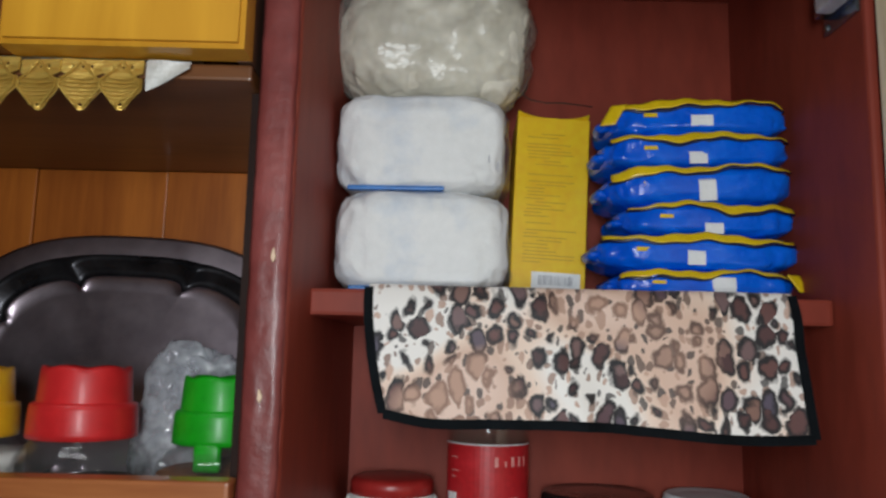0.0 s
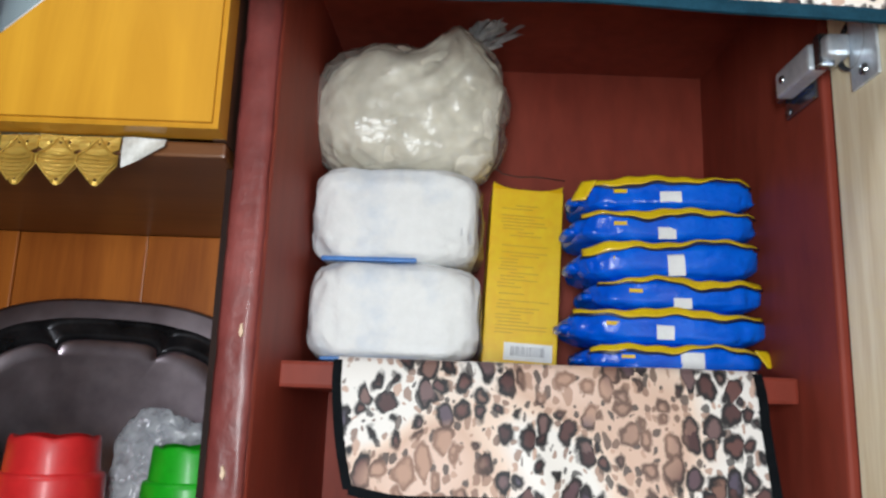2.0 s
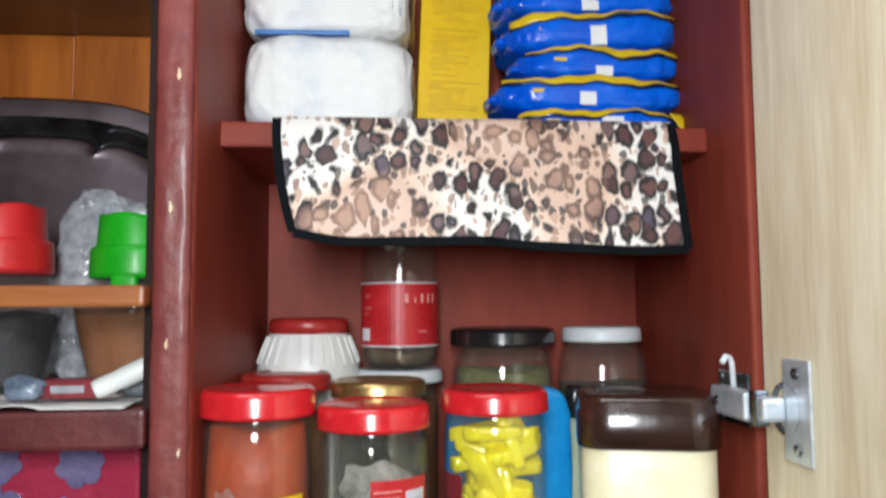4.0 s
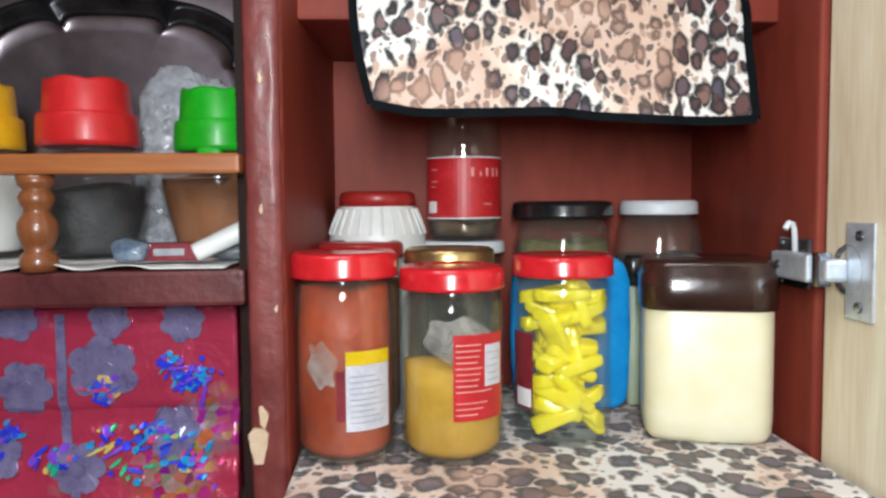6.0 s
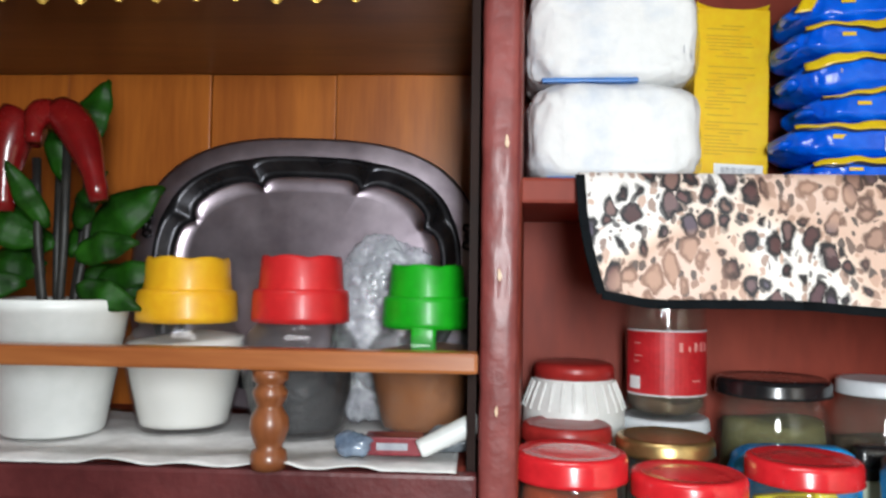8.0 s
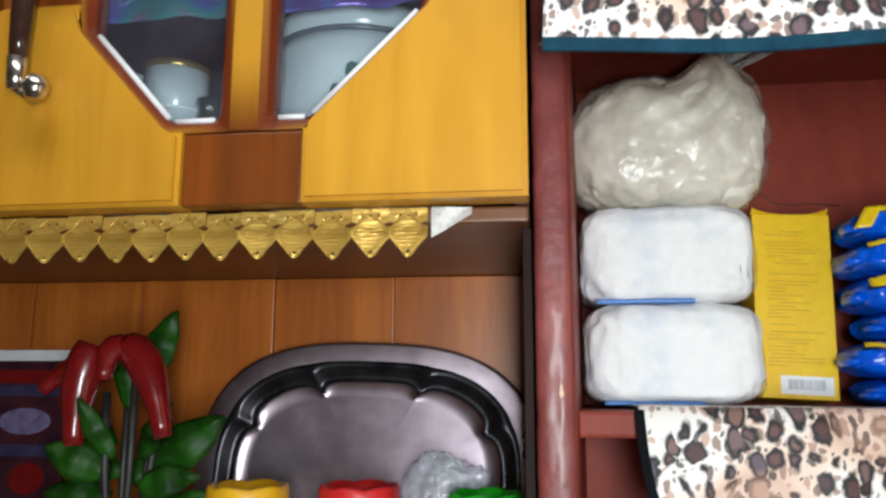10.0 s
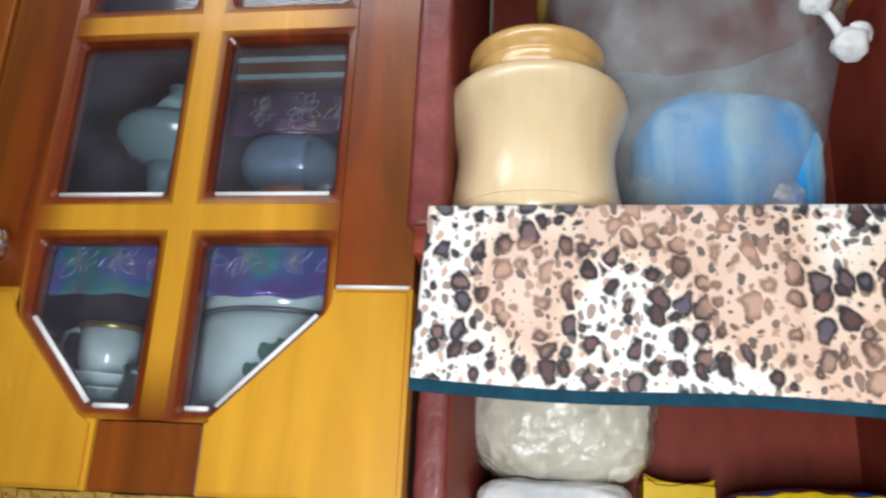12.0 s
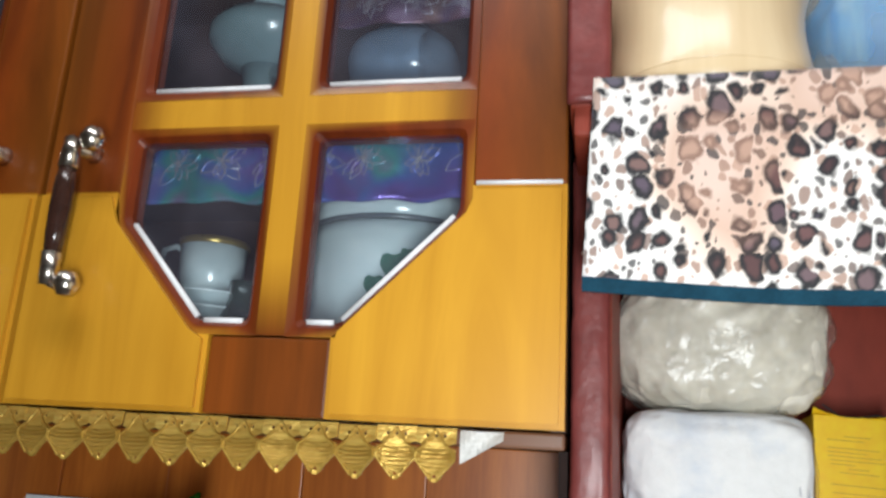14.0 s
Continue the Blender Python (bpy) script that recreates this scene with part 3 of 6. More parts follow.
def lump(sx, sy, sz, e=0.5, amp=0.004, freq=18.0, seed=0.0, nu=56, nv=34, warp=None):
    """A soft pack: a rounded box-like body with uneven, creased skin. sx, sy, sz are half sizes."""
    bm = bmesh.new()

    def sp(c, k):
        return math.copysign(abs(c) ** k, c)

    rings = []
    for j in range(nv + 1):
        t = -math.pi / 2 + math.pi * j / nv
        ring = []
        for i in range(nu if 0 < j < nv else 1):
            a = 2 * math.pi * i / nu
            p = Vector((sx * sp(math.cos(t), e) * sp(math.cos(a), e), sy * sp(math.cos(t), e) * sp(math.sin(a), e), sz * sp(math.sin(t), e)))
            n = p.normalized()
            w = noise.noise(p * freq + Vector((seed, seed * 1.7, seed * 0.6)))
            w += 0.6 * (0.5 - abs(noise.noise(p * freq * 2.3 + Vector((seed + 9, 3, seed)))) * 2)
            p += n * amp * w
            if warp:
                p = warp(p)
            ring.append(bm.verts.new(p))
        rings.append(ring)
    for a, b in zip(rings, rings[1:]):
        for k in range(nu):
            q = list(dict.fromkeys([a[k % len(a)], a[(k + 1) % len(a)], b[(k + 1) % len(b)], b[k % len(b)]]))
            if len(q) > 2:
                bm.faces.new(q)
    return bm


def sheet(f, nu, nv, thick=0.0, bm=None):
    """A sheet f(u, v) over the unit square, thickened along its normals."""
    bm = bm or bmesh.new()
    g = [[bm.verts.new(f(i / nu, j / nv)) for i in range(nu + 1)] for j in range(nv + 1)]
    faces = [bm.faces.new((g[j][i], g[j][i + 1], g[j + 1][i + 1], g[j + 1][i])) for j in range(nv) for i in range(nu)]
    if thick:
        bm.normal_update()
        bmesh.ops.solidify(bm, geom=faces, thickness=thick)
    return bm


def tube(points, radius, segs=8, bm=None, taper=None):
    """A round bar along points."""
    bm = bm or bmesh.new()
    rings = []
    pts = [Vector(p) for p in points]
    for i, p in enumerate(pts):
        d = (pts[min(i + 1, len(pts) - 1)] - pts[max(i - 1, 0)]).normalized()
        u = d.orthogonal().normalized() if i == 0 else (u - d * u.dot(d)).normalized()
        w = d.cross(u)
        r = radius * (taper(i / (len(pts) - 1)) if taper else 1.0)
        rings.append([bm.verts.new(p + (u * math.cos(2 * math.pi * k / segs) + w * math.sin(2 * math.pi * k / segs)) * r) for k in range(segs)])
    for a, b in zip(rings, rings[1:]):
        for k in range(segs):
            bm.faces.new((a[k], a[(k + 1) % segs], b[(k + 1) % segs], b[k]))
    bm.faces.new(list(reversed(rings[0])))
    bm.faces.new(rings[-1])
    return bm


def curved_label(radius, a0, a1, z0, z1, segs=14, thick=0.0006):
    """A paper label on a round jar, between two angles in degrees (-90 faces the viewer)."""
    return sheet(lambda u, v: (radius * math.cos(radians(a0 + (a1 - a0) * u)), radius * math.sin(radians(a0 + (a1 - a0) * u)), z0 + (z1 - z0) * v), segs, 1, thick)


def outline_panel(points, y0, y1, bm=None):
    """A flat board of any outline given as (x, z), from y0 (front) to y1."""
    bm = bm or bmesh.new()
    a = [bm.verts.new((x, y0, z)) for x, z in points]
    b = [bm.verts.new((x, y1, z)) for x, z in points]
    n = len(points)
    bm.faces.new(a)
    bm.faces.new(list(reversed(b)))
    for k in range(n):
        bm.faces.new((a[k], b[k], b[(k + 1) % n], a[(k + 1) % n]))
    return bm
M["residue"] = clear_film("glue_residue", (0.95, 0.95, 0.93), 0.3, 0.34, (0.58, 0.55, 0.50), 0.4, 70.0)
M["label_pink"] = surface("faded_white_print", (0.62, 0.22, 0.20), (0.78, 0.42, 0.38), 90.0, 0.5, bump=0.0)


# ---- room shell ----
structure(link("floor", box(-2.0, 1.6, -1.6, 0.86, -0.1, 0.0), M["floor_tile"]), "beige floor of the room", "floor")
structure(link("ceiling", box(-2.0, 1.6, -1.6, 0.86, 2.62, 2.7), M["white_paint"]), "white painted ceiling", "ceiling")
structure(link("wall_north", box(-2.0, 1.6, 0.86, 0.96, 0.0, 2.62), M["plaster"]), "cream plaster wall behind the cupboards", "wall")
structure(link("wall_south", box(-2.0, 1.6, -1.7, -1.6, 0.0, 2.62), M["plaster"]), "cream plaster wall", "wall")
structure(link("wall_west", box(-2.1, -2.0, -1.7, 0.96, 0.0, 2.62), M["plaster"]), "cream plaster wall", "wall")
structure(link("wall_east", box(1.6, 1.7, -1.7, 0.96, 0.0, 2.62), M["plaster"]), "cream plaster wall", "wall")

# ---- maroon cupboard: posts, shelves, walls ----
cup = thing("cupboard", 0.09, 0.7, 0.0, "maroon painted wooden wall cupboard standing open", "cupboard")


def cup_part(name, bm, mat=None, label="", smooth=False):
    bmesh.ops.translate(bm, vec=(-0.09, -0.7, 0.0), verts=bm.verts)
    return part(name, bm, mat or M["maroon"], cup, label, smooth)


# the side panel narrows towards the back: it is not quite square
bm = box(-0.129, -0.104, 0.59, 0.858, 0.0, 1.93, 0.004)
for v in bm.verts:
    if v.co.x > -0.11:
        v.co.x += 0.017 * (v.co.y - 0.59) / 0.25
cup_part("side_panel", bm, M["maroon"])
bm = sheet(lambda u, v: (-0.1305 + 0.0255 * u + 0.0008 * noise.noise(Vector((u * 3, v * 60, 1))), 0.586 + 0.0007 * noise.noise(Vector((u * 4, v * 45, 5))) + 0.003 * (2 * u - 1) ** 4, 0.9 + 1.03 * v), 10, 180, 0.004)
cup_part("front_lipping", bm, M["maroon_gloss"], "thickly painted glossy edge strip", True)
cup_part("upper_side_panel", box(-0.131, -0.106, 0.512, 0.858, 1.932, 2.45, 0.004))
bm = sheet(lambda u, v: (-0.1325 + 0.0275 * u, 0.508 + 0.0007 * noise.noise(Vector((u * 4, v * 30, 8))) + 0.003 * (2 * u - 1) ** 4, 1.934 + 0.51 * v), 10, 90, 0.004)
cup_part("upper_front_lipping", bm, M["maroon_gloss"], "thickly painted glossy edge strip", True)
cup_part("side_panel", box(0.284, 0.302, 0.592, 0.858, 0.0, 1.93, 0.003))
cup_part("upper_side_panel", box(0.290, 0.31, 0.512, 0.858, 1.932, 2.45, 0.003))
cup_part("back_panel", box(-0.10, 0.29, 0.834, 0.848, 1.0, 2.44))
cup_part("shelf", box(-0.102, 0.2835, 0.652, 0.8335, 1.5755, 1.5955, 0.003))
cup_part("shelf", box(-0.128, 0.300, 0.514, 0.8335, 1.914, 1.944, 0.003))
cup_part("shelf", box(-0.102, 0.2835, 0.515, 0.8335, 1.216, 1.238, 0.003))
cup_part("top_board", box(-0.131, 0.31, 0.512, 0.858, 2.452, 2.47, 0.003))
cup_part("front_panel", box(-0.102, 0.2835, 0.60, 0.615, 0.0, 1.2155))
for k, (px, pz, s) in enumerate([(-0.1245, 1.262, 1.0), (-0.121, 1.283, 0.5), (-0.118, 1.52, 0.22), (-0.114, 1.61, 0.22), (-0.119, 1.43, 0.18), (-0.110, 1.36, 0.16)]):
    pts = [(px + s * 0.006 * math.cos(a) * (1 + 0.3 * math.sin(3 * a + k)), pz + s * 0.017 * math.sin(a) * (1 + 0.25 * math.cos(2 * a + k))) for a in [2 * math.pi * i / 14 for i in range(14)]]
    cup_part("paint_chip", outline_panel(pts, 0.5835, 0.588), M["bare"], "bare wood where paint has chipped off")

# pale door swung open towards the viewer
door = thing("laminate_door", 0.2945, 0.58, 1.215, "open pale wood-grain laminate cupboard door", "door")
part("door_panel", box(-0.0085, 0.009, -0.39, 0.003, 0.0, 0.715, 0.0015), M["pale_wood"], door)
part("pull", box(-0.016, -0.009, -0.375, -0.36, 0.33, 0.43, 0.003), M["steel"], door)


def hinge(z):
    h = thing("cabinet_hinge", 0.284, 0.605, z, "steel concealed hinge between cupboard wall and open door", "hinge", "door hinges")
    b = box(-0.0035, -0.0004, -0.010, 0.036, -0.019, 0.019, 0.0012)
    box(-0.014, -0.0035, -0.012, 0.030, -0.0085, 0.0085, 0.002, 2, b)
    part("mounting_plate", b, M["chrome_dark"], h)
    # cranked arm: a folded channel from the plate to the cup
    b = box(-0.020, -0.007, -0.036, 0.016, -0.0105, 0.0095, 0.0025)
    box(-0.017, -0.001, -0.056, -0.034, -0.0085, 0.0075, 0.003, 2, b)
    part("arm", b, M["steel"], h)
    part("link", box(-0.0185, -0.0075, -0.0475, -0.0385, -0.0125, 0.0115, 0.002), M["chrome_dark"], h, "dark chromed link")
    b = box(-0.0009, 0.0017, -0.083, -0.052, -0.033, 0.033, 0.0011)
    part("cup_plate", b, M["steel"], h)
    b = lathe([(0, -0.0015), (0.0150, -0.0015), (0.0160, 0.0018), (0.0172, 0.0022), (0.0178, 0.0010), (0.0178, -0.0015)], 36)
    bmesh.ops.rotate(b, verts=b.verts, cent=(0, 0, 0), matrix=Matrix.Rotation(radians(-90), 3, "Y"))
    bmesh.ops.translate(b, vec=(0.0012, -0.054, 0.0), verts=b.verts)
    part("cup", b, M["chrome_dark"], h, "round chromed cup", True)
    for dy, dz, x, rad in ((-0.068, -0.024, -0.0009, 0.0042), (-0.068, 0.024, -0.0009, 0.0042), (0.024, 0.0, -0.014, 0.0036), (0.004, 0.0, -0.020, 0.0034), (0.030, 0.0145, -0.0035, 0.0032), (0.030, -0.0145, -0.0035, 0.0032)):
        b = lathe([(0, 0), (rad, 0.0), (rad * 0.85, 0.0014), (rad * 0.3, 0.0016), (0, 0.0008)], 14)
        bmesh.ops.rotate(b, verts=b.verts, cent=(0, 0, 0), matrix=Matrix.Rotation(radians(-90), 3, "Y"))
        bmesh.ops.translate(b, vec=(x, dy, dz), verts=b.verts)
        part("screw", b, M["chrome_dark"], h)
    if z < 1.6:
        part("hook_pin", tube([(-0.009, 0.0, 0.009), (-0.010, 0.0, 0.026), (-0.012, -0.001, 0.030), (-0.016, -0.003, 0.031), (-0.020, -0.006, 0.027)], 0.0022), M["lid_white"], h, "white bent pin", True)
    return h


hinge(1.385)
hinge(1.812)

# ---- hutch: glazed doors above, open shelf with gallery rail below ----
hutch = thing("hutch", -0.53, 0.7, 0.0, "stained wooden hutch with glazed doors and open shelf", "cabinet")


def hutch_part(name, bm, mat, label="", smooth=False):
    bmesh.ops.translate(bm, vec=(0.53, -0.7, 0.0), verts=bm.verts)
    return part(name, bm, mat, hutch, label, smooth)


# right side near black: the dark gap by the post painted on
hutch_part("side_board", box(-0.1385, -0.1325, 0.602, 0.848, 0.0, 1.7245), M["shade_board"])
hutch_part("side_board", box(-0.945, -0.93, 0.58, 0.848, 0.0, 1.7245), M["brown_wood"])
hutch_part("bottom_board", box(-0.945, -0.1335, 0.578, 0.848, 1.725, 1.736, 0.002), M["brown_wood"])
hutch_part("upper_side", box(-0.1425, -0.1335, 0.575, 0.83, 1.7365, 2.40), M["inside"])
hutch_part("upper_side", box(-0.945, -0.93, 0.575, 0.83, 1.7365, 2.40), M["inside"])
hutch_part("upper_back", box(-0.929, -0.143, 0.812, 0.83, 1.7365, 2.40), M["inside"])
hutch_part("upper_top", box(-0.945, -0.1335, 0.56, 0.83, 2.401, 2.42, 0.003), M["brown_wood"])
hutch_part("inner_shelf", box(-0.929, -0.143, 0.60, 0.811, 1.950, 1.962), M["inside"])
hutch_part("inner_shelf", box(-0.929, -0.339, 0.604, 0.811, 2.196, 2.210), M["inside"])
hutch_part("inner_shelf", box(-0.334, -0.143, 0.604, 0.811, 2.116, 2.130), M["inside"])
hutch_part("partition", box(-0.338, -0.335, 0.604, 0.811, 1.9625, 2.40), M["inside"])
# left edge in the painted-shade colour, so it sinks into darkness
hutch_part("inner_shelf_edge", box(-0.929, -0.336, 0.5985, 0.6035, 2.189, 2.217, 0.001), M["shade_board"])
hutch_part("inner_shelf_edge", box(-0.335, -0.143, 0.5985, 0.6035, 2.109, 2.137, 0.001), M["brown_wood"])
for z0 in (2.1105, 2.1285):
    hutch_part("edge_trim", box(-0.335, -0.143, 0.5965, 0.5982, z0, z0 + 0.0050, 0.0005), M["celadon"], "pale blue trim strip")
hutch_part("shelf_board", box(-0.9295, -0.139, 0.597, 0.848, 1.366, 1.387, 0.002), M["maroon"])
hutch_part("shelf_edge", box(-0.9295, -0.1315, 0.582, 0.5965, 1.363, 1.388, 0.003), M["maroon_dark"])
hutch_part("gallery_rail", box(-0.9295, -0.1315, 0.575, 0.597, 1.4545, 1.4685, 0.0025), M["rail_wood"])
spin = [(0.0, 1.3885), (0.0115, 1.3885), (0.0125, 1.394), (0.0115, 1.400), (0.0085, 1.4025), (0.0110, 1.408), (0.0132, 1.415), (0.0128, 1.422),
        (0.0090, 1.4285), (0.0085, 1.4305), (0.0110, 1.435), (0.0120, 1.4395), (0.0095, 1.4435), (0.0088, 1.445), (0.0120, 1.4475), (0.0125, 1.4542), (0, 1.4542)]
hutch_part("turned_spindle", lathe(spin, 28, None, None, (-0.271, 0.586, 0)), M["spindle_wood"], "", True)
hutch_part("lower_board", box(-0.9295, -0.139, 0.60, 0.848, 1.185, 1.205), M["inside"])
hutch_part("base_panel", box(-0.9295, -0.139, 0.60, 0.62, 0.0, 1.184), M["brown_wood"])
# back planks of the open part
edges = [-0.9295, -0.81, -0.685, -0.558, -0.408, -0.279, -0.1395]
for k, (a, b) in enumerate(zip(edges, edges[1:])):
    hutch_part("plank", box(a + 0.0005, b - 0.0005, 0.840 - 0.002 * (k % 2), 0.8515, 1.206, 1.7245, 0.0012), M["plank"])
hutch_part("back_lining", box(-0.9295, -0.139, 0.852, 0.856, 1.206, 1.7245), M["inside"])


def sunburst(x, z):
    """Amber towards the middle of the door, brown along its stiles and above the sunk panel."""
    if z < 0.158:
        side = 0.0
    else:
        t = min(1.0, max(0.0, (abs(x) - 0.092) / 0.050))
        side = t * t * (3 - 2 * t)
    t = min(1.0, max(0.0, (0.104 - z) / 0.045)) if abs(x) < 0.047 else 0.0
    return min(0.04 + 0.84 * side + 0.10 * min(1.0, max(0.0, (0.199 - abs(x)) / 0.06)) * side, 1.0) * (1 - t) + 0.92 * t


def stain_part(name, bm, parent, f, label=""):
    if f is sunburst:
        bmesh.ops.subdivide_edges(bm, edges=[e for e in bm.edges if e.calc_length() > 0.015], cuts=28, use_grid_fill=True)
    ob = part(name, bm, M["stain"], parent, label)
    at = ob.data.attributes.new("stain", "FLOAT", "POINT")
    at.data.foreach_set("value", [f(v.co.x, v.co.z) for v in ob.data.vertices])
    return ob


def offset_outline(pts, d):
    """Move a counter-clockwise outline outwards by d."""
    out = []
    n = len(pts)
    for k in range(n):
        p0, p1, p2 = Vector(pts[k - 1]), Vector(pts[k]), Vector(pts[(k + 1) % n])
        a, b = (p1 - p0).normalized(), (p2 - p1).normalized()
        na, nb = Vector((a.y, -a.x)), Vector((b.y, -b.x))
        s = (na + nb)
        s = s / max(s.dot(na), 0.3)
        out.append(tuple(p1 + s * d))
    return out


def rounded_outline(pts, r, segs=4):
    out = []
    n = len(pts)
    for k in range(n):
        p0, p1, p2 = Vector(pts[k - 1]), Vector(pts[k]), Vector(pts[(k + 1) % n])
        a = p1 + (p0 - p1).normalized() * r
        b = p1 + (p2 - p1).normalized() * r
        for i in range(segs + 1):
            t = i / segs
            out.append(tuple((1 - t) ** 2 * a + 2 * t * (1 - t) * p1 + t * t * b))
    return out


def moulding(outline, parent, y_front, y_back, width):
    """A bevelled surround that falls from the door's face to the glass."""
    inner = rounded_outline(outline, 0.007)
    mid = rounded_outline(offset_outline(outline, width * 0.35), 0.0065)
    outer = rounded_outline(offset_outline(outline, width), 0.0006)
    bm = bmesh.new()
    rings = []
    for pts, y in ((outer, y_back), (outer, y_front), (mid, y_front + 0.0012), (inner, y_front + 0.0055), (inner, y_back)):
        rings.append([bm.verts.new((x, y, z)) for x, z in pts])
    n = len(inner)
    for a, b in zip(rings, rings[1:]):
        for k in range(n):
            bm.faces.new((a[k], a[(k + 1) % n], b[(k + 1) % n], b[k]))
    bm.normal_update()
    ob = part("glazing_bead", bm, M["stain"], parent)
    at = ob.data.attributes.new("stain", "FLOAT", "POINT")
    vals = []
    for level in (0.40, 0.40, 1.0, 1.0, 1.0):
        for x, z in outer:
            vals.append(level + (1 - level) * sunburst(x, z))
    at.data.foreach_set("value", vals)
    return inner


def glazed_door(x, s):
    d = thing("glazed_door", x, 0.556, 1.737, "amber and brown stained cabinet door with glass panes", "door", "hutch doors")

    def P(pts):
        pts = [(s * a, b) for a, b in pts]
        return pts if s > 0 else list(reversed(pts))

    def B(x0, x1, y0, y1, z0, z1, bv=0.0):
        return box(min(s * x0, s * x1), max(s * x0, s * x1), y0, y1, z0, z1, bv)

    panes = [
        [(-0.124, 0.137), (-0.058, 0.063), (-0.021, 0.063), (-0.021, 0.200), (-0.124, 0.200)],
        [(0.019, 0.063), (0.046, 0.063), (0.126, 0.142), (0.126, 0.200), (0.019, 0.200)],
        [(-0.124, 0.242), (-0.021, 0.242), (-0.021, 0.390), (-0.124, 0.390)],
        [(0.019, 0.242), (0.126, 0.242), (0.126, 0.390), (0.019, 0.390)],
        [(-0.124, 0.428), (-0.021, 0.428), (-0.021, 0.575), (-0.058, 0.575), (-0.124, 0.500)],
        [(0.019, 0.428), (0.126, 0.428), (0.126, 0.500), (0.060, 0.575), (0.019, 0.575)],
    ]
    w = 0.0095
    for pts in panes:
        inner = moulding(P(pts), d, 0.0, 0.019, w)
        pane = part("pane", outline_panel(inner, 0.010, 0.0125), M["pane_glass"], d)
        pane.visible_shadow = False
        # white beads that paint the varnish highlights along the lower glass edges
        ring = P(pts)
        for k in range(len(ring) if pts[0][1] < 0.4 else 0):
            p, q = Vector(ring[k]), Vector(ring[(k + 1) % len(ring)])
            way = (q - p).normalized()
            if way.x > 0.3:
                up = Vector((-way.y, way.x)) * 0.0012
                p, q = p + way * 0.004 + up, q - way * 0.004 + up
                part("highlight_line", tube([(p.x, 0.0062, p.y), ((p.x + q.x) / 2, 0.0062, (p.y + q.y) / 2), (q.x, 0.0062, q.y)], 0.0023, 8), M["label_white"], d, "white line painted as the highlight along the glass edge", True)
    # same white bead as painted highlight on the lower panel's top edge
    x0, x1 = sorted((s * 0.138, s * 0.196))
    part("highlight_line", tube([(x0, -0.0025, 0.1612), (x1, -0.0025, 0.1612)], 0.0016, 8), M["label_white"], d, "", True)
    # frame members between the beads
    stain_part("stile", B(-0.199, -0.1335, 0.0, 0.02, 0.1575, 0.64, 0.002), d, sunburst)
    stain_part("stile", B(0.1355, 0.199, 0.0, 0.02, 0.1605, 0.64, 0.002), d, sunburst)
    flat = lambda v: (lambda a, b: v)
    stain_part("muntin", B(-0.0115, 0.0095, 0.0003, 0.02, 0.054, 0.584), d, sunburst)
    for z0, z1 in ((0.2095, 0.2325), (0.3995, 0.4185)):
        stain_part("muntin", B(-0.1335, -0.0115, 0.0003, 0.02, z0, z1), d, sunburst)
        stain_part("muntin", B(0.0095, 0.1355, 0.0003, 0.02, z0, z1), d, sunburst)
    stain_part("top_rail", B(-0.1335, 0.1355, 0.0, 0.02, 0.5845, 0.64, 0.001), d, flat(0.7))
    # raised amber lower panels and the sunk brown panel between them
    for pts in ([(-0.199, 0.0), (-0.0455, 0.0), (-0.0455, 0.0535), (-0.062, 0.0535), (-0.1335, 0.133), (-0.1335, 0.1570), (-0.199, 0.1570)],
                [(0.0435, 0.0), (0.199, 0.0), (0.199, 0.1600), (0.1355, 0.1600), (0.1355, 0.138), (0.0500, 0.0535), (0.0435, 0.0535)]):
        bm = outline_panel(P(pts), -0.005, 0.02)
        bmesh.ops.bevel(bm, geom=[e for e in bm.edges if all(v.co.y < 0 for v in e.verts)], offset=0.0035, segments=2, affect="EDGES")
        stain_part("lower_panel", bm, d, lambda a, b: 0.0 if 0.01 < b < 0.15 else 0.12)
    stain_part("centre_panel", B(-0.0450, 0.0430, 0.001, 0.02, 0.0, 0.0530, 0.002), d, flat(0.92))
    # bow handle: two nickel ends and a dark wooden grip
    hx = -0.161
    grip = [(0.006, 0.105), (0.0072, 0.119), (0.0078, 0.139), (0.0074, 0.156), (0.0060, 0.170)]
    h = part("handle", lathe([(0, grip[0][1]), *grip, (0, grip[-1][1])], 18, None, None, (s * hx, -0.026, 0)), M["lid_brown"], d, "nickel-ended handle with dark wooden grip", True)
    for z, q in ((0.101, -1), (0.173, 1)):
        b = tube([(s * hx, -0.026, z + 0.004 * -q), (s * hx, -0.026, z + q * 0.010), (s * hx, -0.024, z + q * 0.018)], 0.0075, 14, None, lambda t: 1.0 - 0.15 * math.sin(3 * t))
        tube([(s * hx, -0.024, z + q * 0.0145), (s * hx, -0.004, z + q * 0.0165), (s * hx, 0.0, z + q * 0.0165)], 0.0052, 14, b, lambda t: 1.0 + 0.5 * t)
        lathe([(0, -0.0095), (0.006, -0.008), (0.0095, 0), (0.006, 0.008), (0, 0.0095)], 14, b, None, (s * (hx + 0.016), -0.026, z + q * 0.0185))
        part("ferrule", b, M["nickel"], h, "satin nickel ferrule", True)
    return d


glazed_door(-0.332, 1)
glazed_door(-0.7345, -1)

# gold lace hanging under the hutch doors
lace = thing("lace_trim", -0.5, 0.574, 1.7355, "gold crocheted lace trim hanging under the hutch doors", "lace trim")


